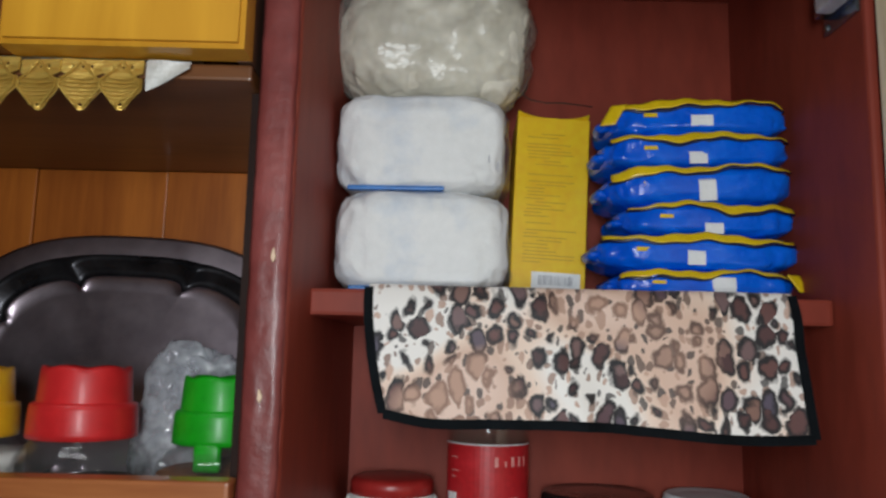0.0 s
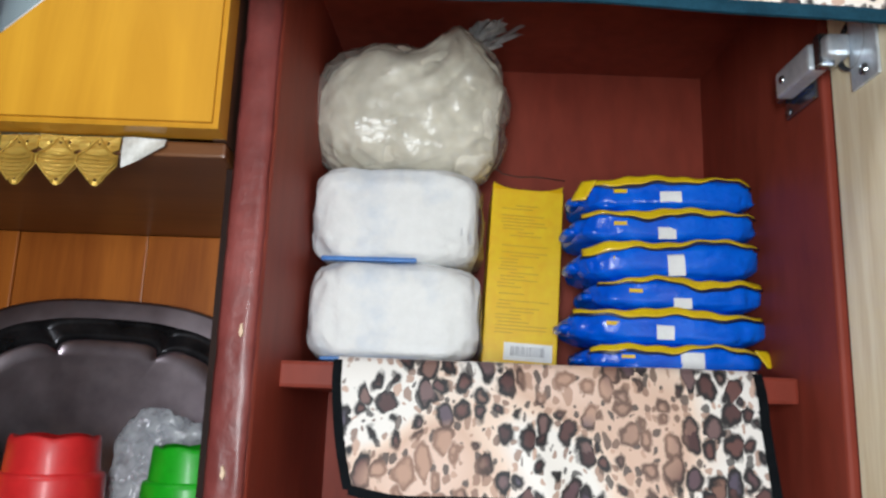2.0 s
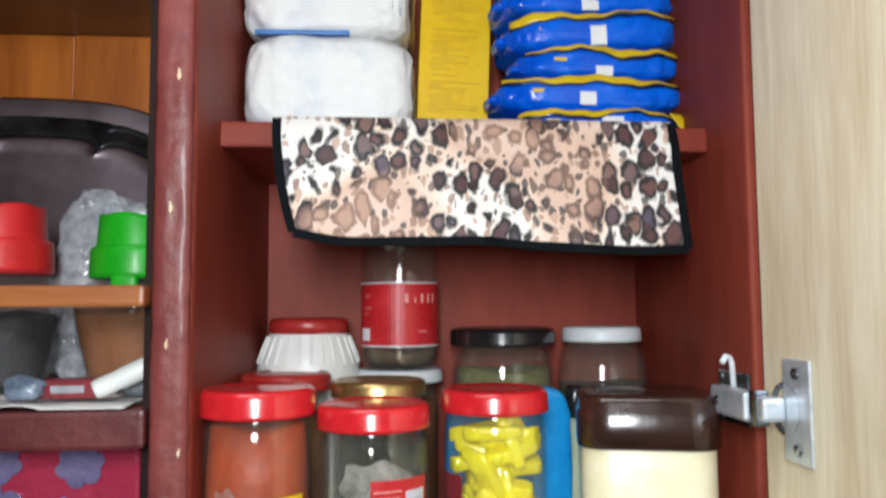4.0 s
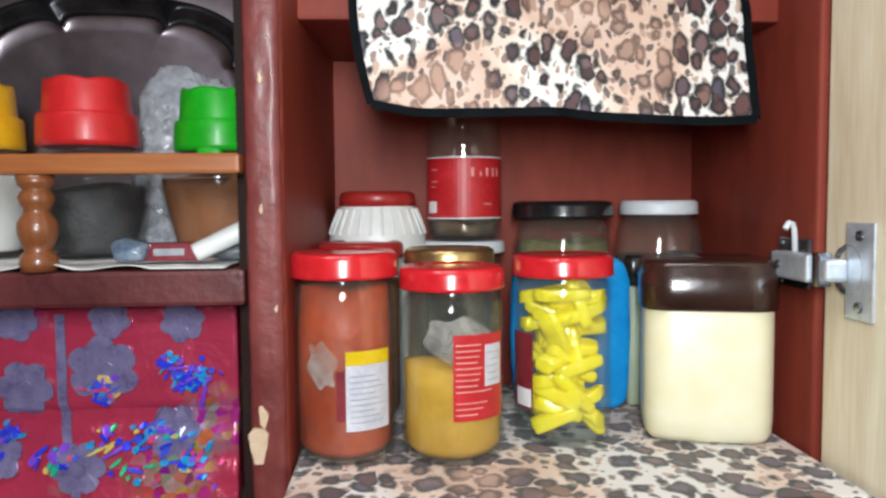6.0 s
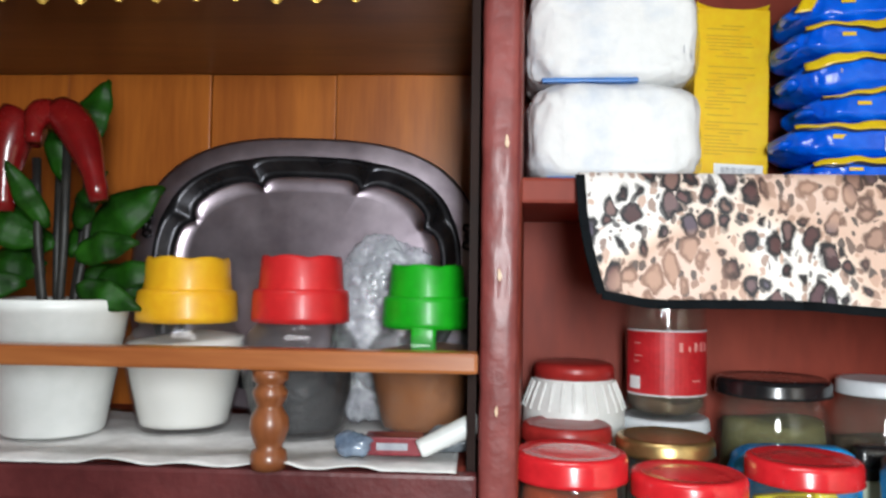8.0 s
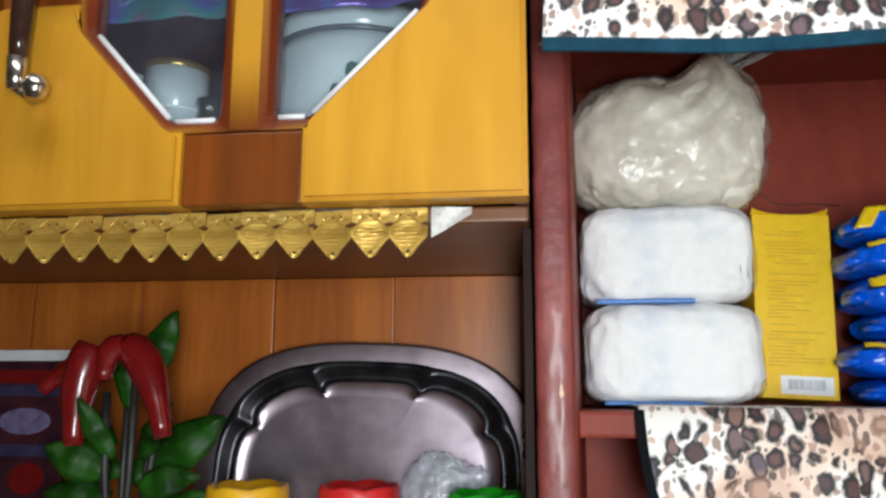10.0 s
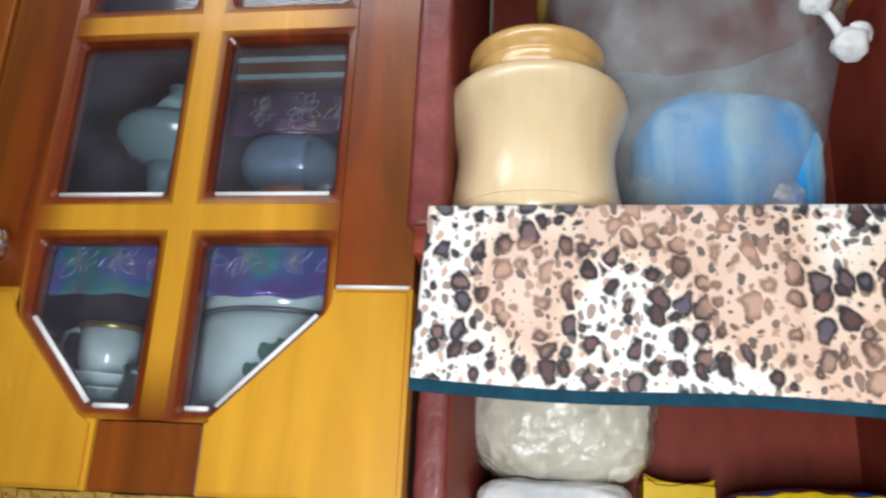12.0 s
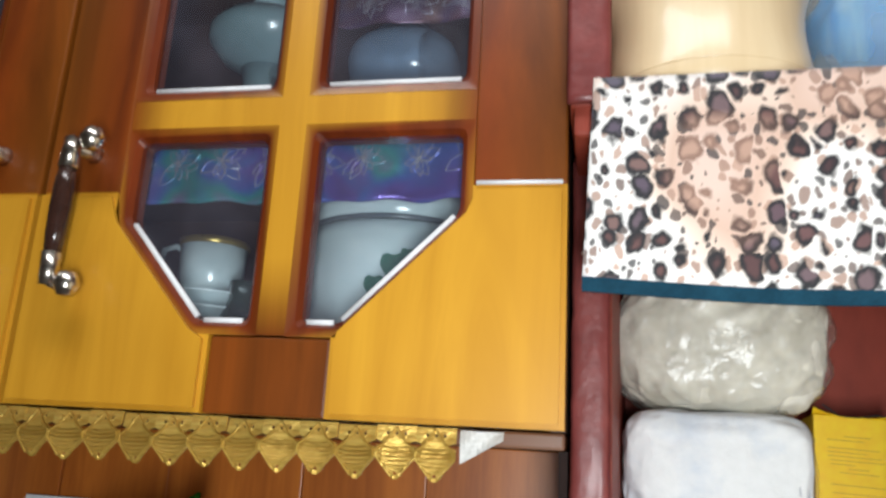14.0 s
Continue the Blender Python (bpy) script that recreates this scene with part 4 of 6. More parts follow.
def lace_unit():
    bm = bmesh.new()
    w = 0.0270
    loops = []
    H = 0.0345
    outline = [(-0.5, 0.0), (0.5, 0.0), (0.5, -0.27), (0.40, -0.30), (0.30, -0.335), (0.40, -0.37), (0.5, -0.39), (0.5, -0.60), (0.38, -0.70), (0.24, -0.83), (0.13, -0.95), (0.05, -1.0),
               (-0.05, -1.0), (-0.13, -0.95), (-0.24, -0.83), (-0.38, -0.70), (-0.5, -0.60), (-0.5, -0.39), (-0.40, -0.37), (-0.30, -0.335), (-0.40, -0.30), (-0.5, -0.27)]
    loops.append([(x * w, z * H) for x, z in outline])
    loops.append([(0.0014 * math.cos(a), -0.0308 + 0.0012 * math.sin(a)) for a in [2 * math.pi * k / 8 for k in range(8)]])
    for cx in (-0.0060, 0.0, 0.0060):
        loops.append([(cx + 0.0011 * math.cos(a), -0.0050 + 0.0014 * math.sin(a)) for a in [2 * math.pi * k / 6 for k in range(6)]])
    es = []
    for pts in loops:
        vs = [bm.verts.new((x, -0.002 * math.sin(3.0 * abs(z) / 0.041) + 0.0005 * math.sin(x * 900), z)) for x, z in pts]
        es += [bm.edges.new((vs[k], vs[(k + 1) % len(vs)])) for k in range(len(vs))]
    bmesh.ops.triangle_fill(bm, edges=es, use_beauty=True)
    bm.normal_update()
    bmesh.ops.solidify(bm, geom=list(bm.faces), thickness=0.0011)
    # raised cords: the leaf's outline and its crocheted rows
    def cord(pts, rad):
        tube([(x * w, -0.0026 - 0.002 * math.sin(3.0 * abs(z) * H / 0.041), z * H) for x, z in pts], rad, 5, bm)

    for q in (-1, 1):
        cord([(0.0, -0.04), (q * 0.10, -0.14), (q * 0.24, -0.30), (q * 0.47, -0.44), (q * 0.48, -0.58), (q * 0.36, -0.69), (q * 0.22, -0.82), (q * 0.10, -0.93)], 0.0008)
    for z0, half in ((-0.10, 0.46), (-0.40, 0.30), (-0.48, 0.42), (-0.56, 0.43), (-0.64, 0.36), (-0.72, 0.28), (-0.80, 0.19)):
        if z0 < -0.2:
            cord([(-half, z0), (-half / 2, z0 - 0.025), (0, z0 - 0.032), (half / 2, z0 - 0.025), (half, z0)], 0.00045)
    return bm


first = part("lace_scallop", lace_unit(), M["doily"], lace)
first.location.x = -0.2165 + 0.5
for k in range(1, 26):
    o = new("lace_scallop", first.data)
    o.parent = lace
    o.location = (-0.2165 - 0.0270 * k + 0.5, 0.0008 * math.sin(k * 1.7), 0.0006 * math.sin(k * 2.3))
    o.rotation_euler = (radians(4 * math.sin(k * 1.1)), 0, radians(6 * math.sin(k * 2.1)))
part("tape_strip", sheet(lambda u, v: (-0.2 + 0.5 + 0.028 * u, -0.0025 - 0.0012 * math.sin(5 * u + 3 * v), -0.001 - 0.021 * v * (1 - 0.75 * u)), 8, 6, 0.0006), M["tape"], lace, "white tape holding the lace end")


# ---- leopard-print cloths ----
def binding(path, width, thick):
    """A flat cloth strip along a path of (point, side) pairs."""
    bm = bmesh.new()
    rows = []
    for p, s in path:
        p, s = Vector(p), Vector(s)
        rows.append([bm.verts.new(q) for q in (p - s * width / 2 + Vector((0, -thick, 0)), p + s * width / 2 + Vector((0, -thick, 0)), p + s * width / 2 + Vector((0, thick, 0)), p - s * width / 2 + Vector((0, thick, 0)))])
    for a, b in zip(rows, rows[1:]):
        for k in range(4):
            bm.faces.new((a[k], a[(k + 1) % 4], b[(k + 1) % 4], b[k]))
    bm.faces.new(list(reversed(rows[0])))
    bm.faces.new(rows[-1])
    return bm


def hanging_cloth(f, x0, y0, z0, label, mat, trim, sides, width, nu=90, nv=40):
    c = thing("shelf_cloth", x0, y0, z0, label, "shelf cloth")
    part("printed_cloth", sheet(f, nu, nv, 0.0016), M[mat], c, "", True)

    def strip(g, n, side):
        return binding([(Vector(g(k / n)) + Vector((0, -0.001, 0)), side) for k in range(n + 1)], width, 0.0013)

    v_top = 0.30
    part("binding", strip(lambda t: f(t, 1.0), 60, (0, 0, 1)), M[trim], c)
    if "L" in sides:
        part("binding", strip(lambda t: f(0.0, v_top + (1 - v_top) * t), 20, (1, 0, 0)), M[trim], c)
    if "R" in sides:
        part("binding", strip(lambda t: f(1.0, v_top + (1 - v_top) * t), 20, (1, 0, 0)), M[trim], c)
    return c


def cloth_mid(u, v):
    # v below 0.3 lies on the shelf, the rest hangs over its front edge
    wave = math.sin(u * 7.5 + 0.6) * 0.5 + 0.4 * math.sin(u * 17 + 1.0)
    if v < 0.3:
        k = v / 0.3
        return (-0.055 + 0.307 * u, 0.045 * (1 - k) - 0.004 * k, 0.0016 + 0.0006 * wave)
    k = (v - 0.3) / 0.7
    drop = 0.093 + 0.0065 * min(1.0, max(0.0, (u - 0.25) / 0.35)) + 0.0025 * math.sin(u * 9) - 0.004 * max(0.0, 1 - u * 9)
    left = 0.014 * k * k * (1 - u) ** 2
    fold = 0.006 * k * wave + 0.007 * k * math.exp(-((u - 0.38 - 0.1 * k) / 0.05) ** 2)
    return (-0.055 + 0.307 * u + left + 0.006 * k * u, -0.004 - 0.014 * k - fold - 0.003 * math.sin(math.pi * min(1, k * 3)), 0.001 - drop * k)


hanging_cloth(cloth_mid, -0.002, 0.652, 1.5958, "leopard-print cloth with black binding draped over the middle shelf", "leopard_a", "trim_black", "LR", 0.0068)


def cloth_top(u, v):
    wave = math.sin(u * 6 + 2.1) + 0.5 * math.sin(u * 15)
    if v < 0.3:
        k = v / 0.3
        return (-0.116 + 0.398 * u, 0.16 * (1 - k) - 0.004 * k, 0.0018 + 0.0006 * wave)
    k = (v - 0.3) / 0.7
    drop = 0.129 + 0.012 * u + 0.002 * math.sin(u * 8)
    return (-0.116 + 0.398 * u - 0.006 * k * (1 - u), -0.005 - 0.003 * k - 0.0028 * k * wave, 0.002 - drop * k)


hanging_cloth(cloth_top, 0.0, 0.512, 1.9445, "leopard-print plush cloth with teal binding draped over the top shelf", "leopard_b", "trim_teal", "R", 0.0085)


def cloth_low(u, v):
    wave = math.sin(u * 9) * math.sin(v * 6) + 0.5 * math.sin(u * 21 + v * 9)
    x = -0.1005 - (0.026 if v > 0.82 else 0.0) * (1 - u) + 0.38 * u
    y = 0.83 - 0.32 * min(v / 0.85, 1.0)
    z = 0.003 + 0.0009 * wave
    if v > 0.85:
        z -= 0.09 * (v - 0.85) / 0.15
        y = 0.51 - 0.004
    return (x, y - 0.6, z)


c = thing("shelf_cloth", 0.0, 0.6, 1.238, "leopard-print cloth lining the lower cupboard shelf", "shelf cloth")
part("printed_cloth", sheet(cloth_low, 80, 80, 0.0016), M["leopard_c"], c, "", True)
FLOOR = 1.2435

# ---- middle shelf ----
MID = 1.5985


def white_pack(z, x, seed, rz):
    t = thing("white_packet", x, 0.745, z, "white plastic-wrapped packet stacked on the middle shelf", "packet", "white packets", rz)

    def squeeze(p):
        k, h = abs(p.x) / 0.069, abs(p.z) / 0.041
        if p.y < 0:
            # envelope folds of the wrapping on the front end
            p.y += 0.012 * max(0.0, k + 0.8 * h - 1.25)
            p.y += 0.0050 * noise.noise(p * 24 + Vector((seed, 0, 0))) + 0.0022 * noise.noise(p * 60)
        p.z = p.z * (1.0 - 0.07 * k ** 4) + 0.041
        return p

    part("wrapper", lump(0.0700, 0.056, 0.0412, 0.31, 0.0030, 40.0, seed, 120, 80, squeeze), M["white_pack"], t, "", True)
    part("overwrap", lump(0.0690, 0.046, 0.0385, 0.30, 0.0045, 38.0, seed + 5, 64, 36, lambda p: Vector((p.x + 0.0048, p.y + 0.004, p.z + 0.041))), M["overwrap"], t, "clear crinkled overwrap", True)
    part("blue_stripe", box(-0.058, 0.020, -0.052, -0.045, -0.0005 if z > 1.65 else 0.0, 0.0032, 0.0012), M["pack_blue"], t, "thin blue printed edge stripe")
    for k in range(5):
        part("print_line", box(0.0555 + 0.0018 * k, 0.0565 + 0.0018 * k, -0.0508 + 0.0013 * k, -0.0500 + 0.0013 * k, 0.018, 0.050 - 0.004 * (k % 3)), M["label_grey"], t)
    return t


white_pack(MID, -0.0215, 1.0, 1.5)
white_pack(MID + 0.0815, -0.0225, 7.0, -2.0)

bag = thing("grain_bag", -0.016, 0.745, MID + 0.160, "knotted clear plastic bag of cream grain on the packets", "bag")


def bag_warp(p):
    q = p.x / 0.08
    if p.z > 0:
        # a round hump, a dip, and the shoulder that rises to the knot
        p.z *= 0.98 + 0.34 * math.exp(-((q - 0.42) / 0.26) ** 2) - 0.08 * math.exp(-((q - 0.0) / 0.12) ** 2) - 0.10 * max(0.0, -q - 0.5)
        p.x += 0.10 * p.z
    # folds that run down from the knot
    a = math.atan2(p.z - 0.075, p.x - 0.040)
    d = math.hypot(p.z - 0.075, p.x - 0.040)
    fold = abs(math.sin(4.6 * a + 6 * noise.noise(p * 12))) ** 0.5
    if p.y < 0:
        p.y += 0.016 * (1 - fold) * min(1.0, d / 0.03) * max(0.0, 1 - d / 0.15)
    p.z = max(p.z, -0.060 - 0.11 * max(0, p.x)) + 0.064
    return p


part("filled_bag", lump(0.082, 0.058, 0.064, 0.70, 0.006, 20.0, 3.3, 110, 64, bag_warp), M["rice_bag"], bag, "cream grain", True)
part("film", lump(0.0860, 0.0620, 0.0672, 0.70, 0.0075, 24.0, 5.1, 110, 64, bag_warp), M["bag_film"], bag, "clear creased film", True)
for k in range(9):
    a = 2.4 * k
    r = random.Random(k)
    base = Vector((0.040, -0.004, 0.128))
    tip = base + Vector((0.040 + 0.016 * math.cos(a), 0.02 * math.sin(a), 0.026 + 0.016 * r.random()))
    side = Vector((math.cos(a + 1.5), math.sin(a + 1.5), 0.3)) * 0.014
    tuft = sheet(lambda u, v: base.lerp(tip, v) + side * (2 * u - 1) * (0.35 + v) + Vector((0.003 * math.sin(9 * u + 7 * v + k), 0.003 * math.cos(8 * v + k), 0.003 * math.sin(11 * u))), 8, 8, 0.0)
    part("film_fold", tuft, M["tuft_film"], bag, "gathered clear film above the knot", True)

part("loose_thread", tube([(0.070, -0.040, 0.012), (0.082, -0.036, 0.004), (0.096, -0.030, 0.0035), (0.112, -0.024, 0.006), (0.138, -0.020, 0.0045)], 0.0005, 6), M["stem"], bag, "thin dark thread", True)

carton = thing("carton", 0.0868, 0.752, MID + 0.0045, "tall yellow cardboard carton standing between the packets", "carton", "", 0.0, -4.5, 2.8)
b = box(-0.0328, 0.0328, 0.0, 0.048, 0.0, 0.163, 0.0010)
part("box", b, M["yellow_card"], carton)
r = random.Random(4)
z = 0.146
while z > 0.024:
    w = r.uniform(0.012, 0.046)
    if r.random() < 0.86:
        x0 = r.choice([-0.023, -0.023, -0.021, -w / 2])
        part("print_line", box(x0, min(x0 + w, 0.024), -0.0004, 0.0005, z, z + 0.0009), M["yellow_ink"], carton)
    z -= 0.0032
part("barcode_patch", box(-0.014, 0.0285, -0.0005, 0.0006, 0.004, 0.0195), M["label_white"], carton, "white barcode patch")
x = -0.008
while x < 0.022:
    w = r.choice([0.0005, 0.0008, 0.0012])
    part("bar", box(x, x + w, -0.0009, 0.0, 0.008, 0.0165), M["label_grey"], carton)
    x += w + r.choice([0.0007, 0.0012])
part("torn_flap", sheet(lambda u, v: (-0.0322 + 0.0644 * u, 0.001 + 0.010 * v, 0.163 + 0.006 * (1 - v) * (abs(2 * u - 1) ** 3) - 0.002 * v), 16, 4, 0.0008), M["yellow_card"], carton)


def blue_pack(k, z, x, half, tall, rz, ry):
    t = thing("biscuit_packet", x, 0.742, z, "glossy blue and yellow plastic packet stacked on the middle shelf", "packet", "blue packets", rz, 0.0, ry)

    def shape(p):
        q = abs(p.x) / half
        p.z = p.z * (1.0 - 0.35 * q ** 6) + tall / 2
        return p

    part("wrapper", lump(half, 0.046, tall * 0.56, 0.46, 0.0045, 58.0, 11.0 + 3 * k, 84, 28, shape), M["blue_wrap"], t, "", True)
    # yellow flange along the upper front edge, thick at one end, with a navy line under it
    c = (0.30, 0.50, 0.62, 0.12, 0.45, 0.30)[k]

    def flange(u):
        return tall * (0.08 + 0.17 * math.exp(-((u - c) / 0.30) ** 2)) + 0.0010 * math.sin(17 * u + 2 * k)

    def ridge(u):
        return tall * 1.0 - 0.0034 * abs(2 * u - 1) ** 3 + 0.0014 * math.sin(11 * u + 2 * k) + 0.0007 * math.sin(37 * u + k)

    def reach(u, v):
        return -0.0475 - 0.0030 * (1 - v) + 0.0012 * math.sin(9 * u + k) + 0.012 * abs(2 * u - 1) ** 6

    part("yellow_border", sheet(lambda u, v: (-half * 0.93 + half * 1.86 * u, reach(u, v), ridge(u) - flange(u) * (1 - v)), 60, 4, 0.0009), M["yellow_band"], t, "yellow printed border", True)
    # navy strip paints the shadow that the flange throws on the wrapper
    part("flange_shadow", sheet(lambda u, v: (-half * 0.95 + half * 1.90 * u, reach(u, 0.0) + 0.0022, ridge(u) - flange(u) - 0.0022 * (1 - v) * (1 + 0.4 * math.sin(8 * u + k))), 60, 2, 0.0008), M["navy"], t, "navy line painted as the shadow under the flange", True)
    if k in (0, 5):
        q = 1 if k == 0 else -1
        part("yellow_border", sheet(lambda u, v: (q * (half * 0.80 + 0.012 * u + 0.010 * (1 - v)), -0.0470 + 0.004 * u, tall * (0.25 + 0.62 * v)), 4, 8, 0.0009), M["yellow_band"], t, "", True)
    w = (0.019, 0.014, 0.015, 0.014, 0.015, 0.018)[k]
    cx = (0.010, -0.004, -0.002, 0.002, -0.006, 0.0)[k]
    part("price_tag", sheet(lambda u, v: (cx - w / 2 + w * u, -0.0472 - 0.0006 * math.sin(math.pi * v) + 0.005 * max(0, v - 0.85) * 6, tall * ((0.05, 0.12, 0.02, 0.04, 0.04, 0.20)[k] + (0.80, 0.48, 0.40, 0.66, 0.44, 0.40)[k] * v)), 4, 6, 0.0006), M["label_white"], t, "small white paper tag")
    part("print_bar", sheet(lambda u, v: (-half * 0.62 + 0.011 * u, -0.0470, tall * (0.48 + 0.12 * v)), 2, 1, 0.0005), M["yellow_band"], t)
    tip = lump(0.007, 0.016, tall * 0.16, 0.8, 0.003, 60.0, 4.0 + k, 16, 10)
    bmesh.ops.translate(tip, vec=(-half + 0.000, -0.016, tall * 0.40), verts=tip.verts)
    part("crimped_end", tip, M["blue_wrap"], t, "", True)
    return t


z = MID
for k, (x, half, tall, rz, ry) in enumerate([(0.209, 0.076, 0.022, 1.0, -0.5), (0.204, 0.083, 0.028, -2.0, 0.5), (0.213, 0.074, 0.0255, 2.5, -0.2), (0.208, 0.079, 0.0305, -1.0, -2.6), (0.205, 0.081, 0.0265, 3.5, -2.6), (0.207, 0.076, 0.0275, -1.5, -1.4)]):
    blue_pack(k, z, x, half, tall, rz, ry)
    z += tall + 0.0005


# ---- jars of the lower shelf ----
def glass_jar(name, x, y, z, r, h, neck, lid_r, lid_h, lid, label, fill, fill_top, group="glass jars", shoulder=0.022, rz=0.0, lid_label="", bulge=0.0):
    t = thing(name, x, y, z, label, "jar", group, rz)
    hb = h - lid_h
    out = [(r * 0.86, 0.0), (r * 0.97, 0.003), (r, 0.010), (r + bulge, hb * 0.5), (r, hb - shoulder)]
    out += [(neck + (r - neck) * math.cos(a), hb - 0.004 - (shoulder - 0.004) * (1 - math.sin(a))) for a in (0.35, 0.7, 1.05, 1.4)]
    out += [(neck, hb - 0.002), (neck, hb + lid_h * 0.6)]
    inn = [(max(a - 0.0022, 0.001), zz + (0.003 if i < 2 else 0)) for i, (a, zz) in enumerate(out)]
    part("glass_body", lathe([(0, 0.001), *out, *reversed(inn), (0, 0.004)], 44), M["glass"], t, "clear glass", True)
    top = min(fill_top, hb - 0.008)
    prof = [(0, 0.0045), (r * 0.86 - 0.003, 0.0045), (r - 0.0026, 0.011)]
    for zz in (0.35, 0.7, 1.0):
        hz = 0.011 + (top - 0.011) * zz
        rr = r - 0.0026 if hz < hb - shoulder else (r - 0.0026) + (neck - r) * (hz - hb + shoulder) / shoulder
        prof.append((rr, hz))
    if fill:
        part("contents", lathe([*prof, (prof[-1][0] * 0.6, top + 0.002), (0, top + 0.001)], 40, None, lambda a, i: (0.0025 * math.sin(2 * a + 1) if i >= len(prof) - 1 else 0.0)), M[fill], t, "", True)
    L = [(0, h - 0.0008), (lid_r * 0.55, h - 0.0008), (lid_r * 0.80, h - 0.0016), (lid_r * 0.90, h), (lid_r * 0.97, h - 0.0015), (lid_r, h - 0.005), (lid_r, hb + 0.003), (lid_r * 1.015, hb + 0.001), (lid_r * 0.98, hb), (neck + 0.0005, hb + 0.0005)]
    part("lid", lathe(L, 48), M[lid], t, lid_label, True)
    return t


def curved_blob(r, a0, a1, z0, z1):
    """A roundish patch that follows a jar's side."""
    am, ah, zm, zh = (a0 + a1) / 2, (a1 - a0) / 2, (z0 + z1) / 2, (z1 - z0) / 2

    def f(u, v):
        p, q = 2 * u - 1, 2 * v - 1
        x, z = p * math.sqrt(1 - 0.42 * q * q), q * math.sqrt(1 - 0.42 * p * p)
        a = radians(am + ah * x + 3 * math.sin(4 * q))
        return (r * math.cos(a), r * math.sin(a), zm + zh * z + 0.002 * math.sin(5 * p))

    return sheet(f, 14, 14, 0.0)


J = glass_jar("spice_jar", -0.0655, 0.626, FLOOR, 0.0380, 0.154, 0.0335, 0.0405, 0.019, "lid_red", "glass jar of orange-red paste with a red lid", "orange_spice", 0.128, lid_label="glossy red metal lid")
part("side_label", curved_label(0.0385, -86, -32, 0.026, 0.082), M["label_lilac"], J, "white paper label with yellow top")
part("label_band", curved_label(0.0388, -86, -32, 0.074, 0.084), M["yellow_band"], J)
part("glue_patch", curved_blob(0.0383, -130, -96, 0.058, 0.090), M["residue"], J, "pale glue residue")
# shadow along the label's left side, painted as a dark red strip
part("label_shadow_strip", curved_label(0.0384, -96, -87, 0.034, 0.070), M["soap_box"], J, "dark red strip painted as shadow beside the label")
for k in range(9):
    part("print_line", curved_label(0.0390, -82, -42 - 5 * (k % 3), 0.032 + 0.0042 * k, 0.0326 + 0.0042 * k, 8), M["label_grey"], J)

J = glass_jar("spice_jar", 0.0155, 0.618, FLOOR, 0.0385, 0.143, 0.0335, 0.0395, 0.017, "lid_red", "glass jar half full of mustard powder with a red lid", "mustard", 0.070, lid_label="glossy red metal lid")
part("side_label", curved_label(0.0390, -93, -26, 0.034, 0.096), M["label_red"], J, "red paper label")
part("label_panel", curved_label(0.0394, -57, -31, 0.058, 0.088), M["label_lilac"], J, "white printed panel")
part("upper_sticker", curved_blob(0.0388, -124, -48, 0.076, 0.108), M["residue"], J, "worn grey label remnant")
for k in range(12):
    part("print_line", curved_label(0.0393, -90, -66 + 1.5 * (k % 4) * (1 if k > 3 else 4), 0.038 + 0.0042 * k + 0.004 * (k > 2), 0.0389 + 0.0042 * k + 0.004 * (k > 2), 6), M["label_pink"], J)
for k in range(5):
    part("print_line", curved_label(0.0397, -54, -36, 0.062 + 0.005 * k, 0.0626 + 0.005 * k, 4), M["label_grey"], J)

J = glass_jar("candy_jar", 0.1075, 0.652, FLOOR, 0.0385, 0.148, 0.035, 0.0405, 0.017, "lid_red", "glass jar of yellow wrapped sweets with a red lid", "", 0.0, lid_label="glossy red metal lid")
r = random.Random(12)
for k in range(58):
    a, rad = r.uniform(-math.pi, math.pi), 0.026 * math.sqrt(r.random())
    zc = 0.018 + 0.102 * (k / 58)
    b = lump(0.0200 + 0.004 * r.random(), 0.0080, 0.0052, 0.40, 0.0012, 110.0, k, 18, 10)
    rot = Euler((r.uniform(-0.5, 0.5), r.uniform(-0.5, 0.5) + (1.3 if r.random() < 0.40 else 0.0), r.uniform(-0.8, 0.8))).to_matrix()
    for v in b.verts:
        v.co = rot @ v.co + Vector((0.85 * rad * math.cos(a), rad * math.sin(a) * 0.95 - 0.005, zc))
        d = math.hypot(v.co.x, v.co.y)
        if d > 0.0350:
            v.co.x, v.co.y = v.co.x * 0.035 / d, v.co.y * 0.035 / d
        v.co.z = max(v.co.z, 0.0055)
    part("sweet", b, M["candy"], J, "", True)
part("side_label", curved_label(0.0391, -176, -138, 0.028, 0.088), M["soap_box"], J, "dark red label")
part("label_panel", curved_label(0.0395, -165, -140, 0.030, 0.044), M["label_white"], J)

# second row
glass_jar("spice_jar", -0.057, 0.722, FLOOR, 0.036, 0.156, 0.033, 0.0375, 0.014, "lid_dark_red", "glass jar of dark spice with a dull red lid", "brown_powder", 0.12)
glass_jar("spice_jar", 0.020, 0.705, FLOOR, 0.037, 0.151, 0.034, 0.039, 0.014, "lid_gold", "glass jar with a gold-rimmed metal lid", "white_powder", 0.035)
glass_jar("spice_jar", 0.040, 0.790, FLOOR, 0.036, 0.153, 0.033, 0.040, 0.012, "lid_white", "glass jar with a white lid carrying another jar", "brown_powder", 0.12)

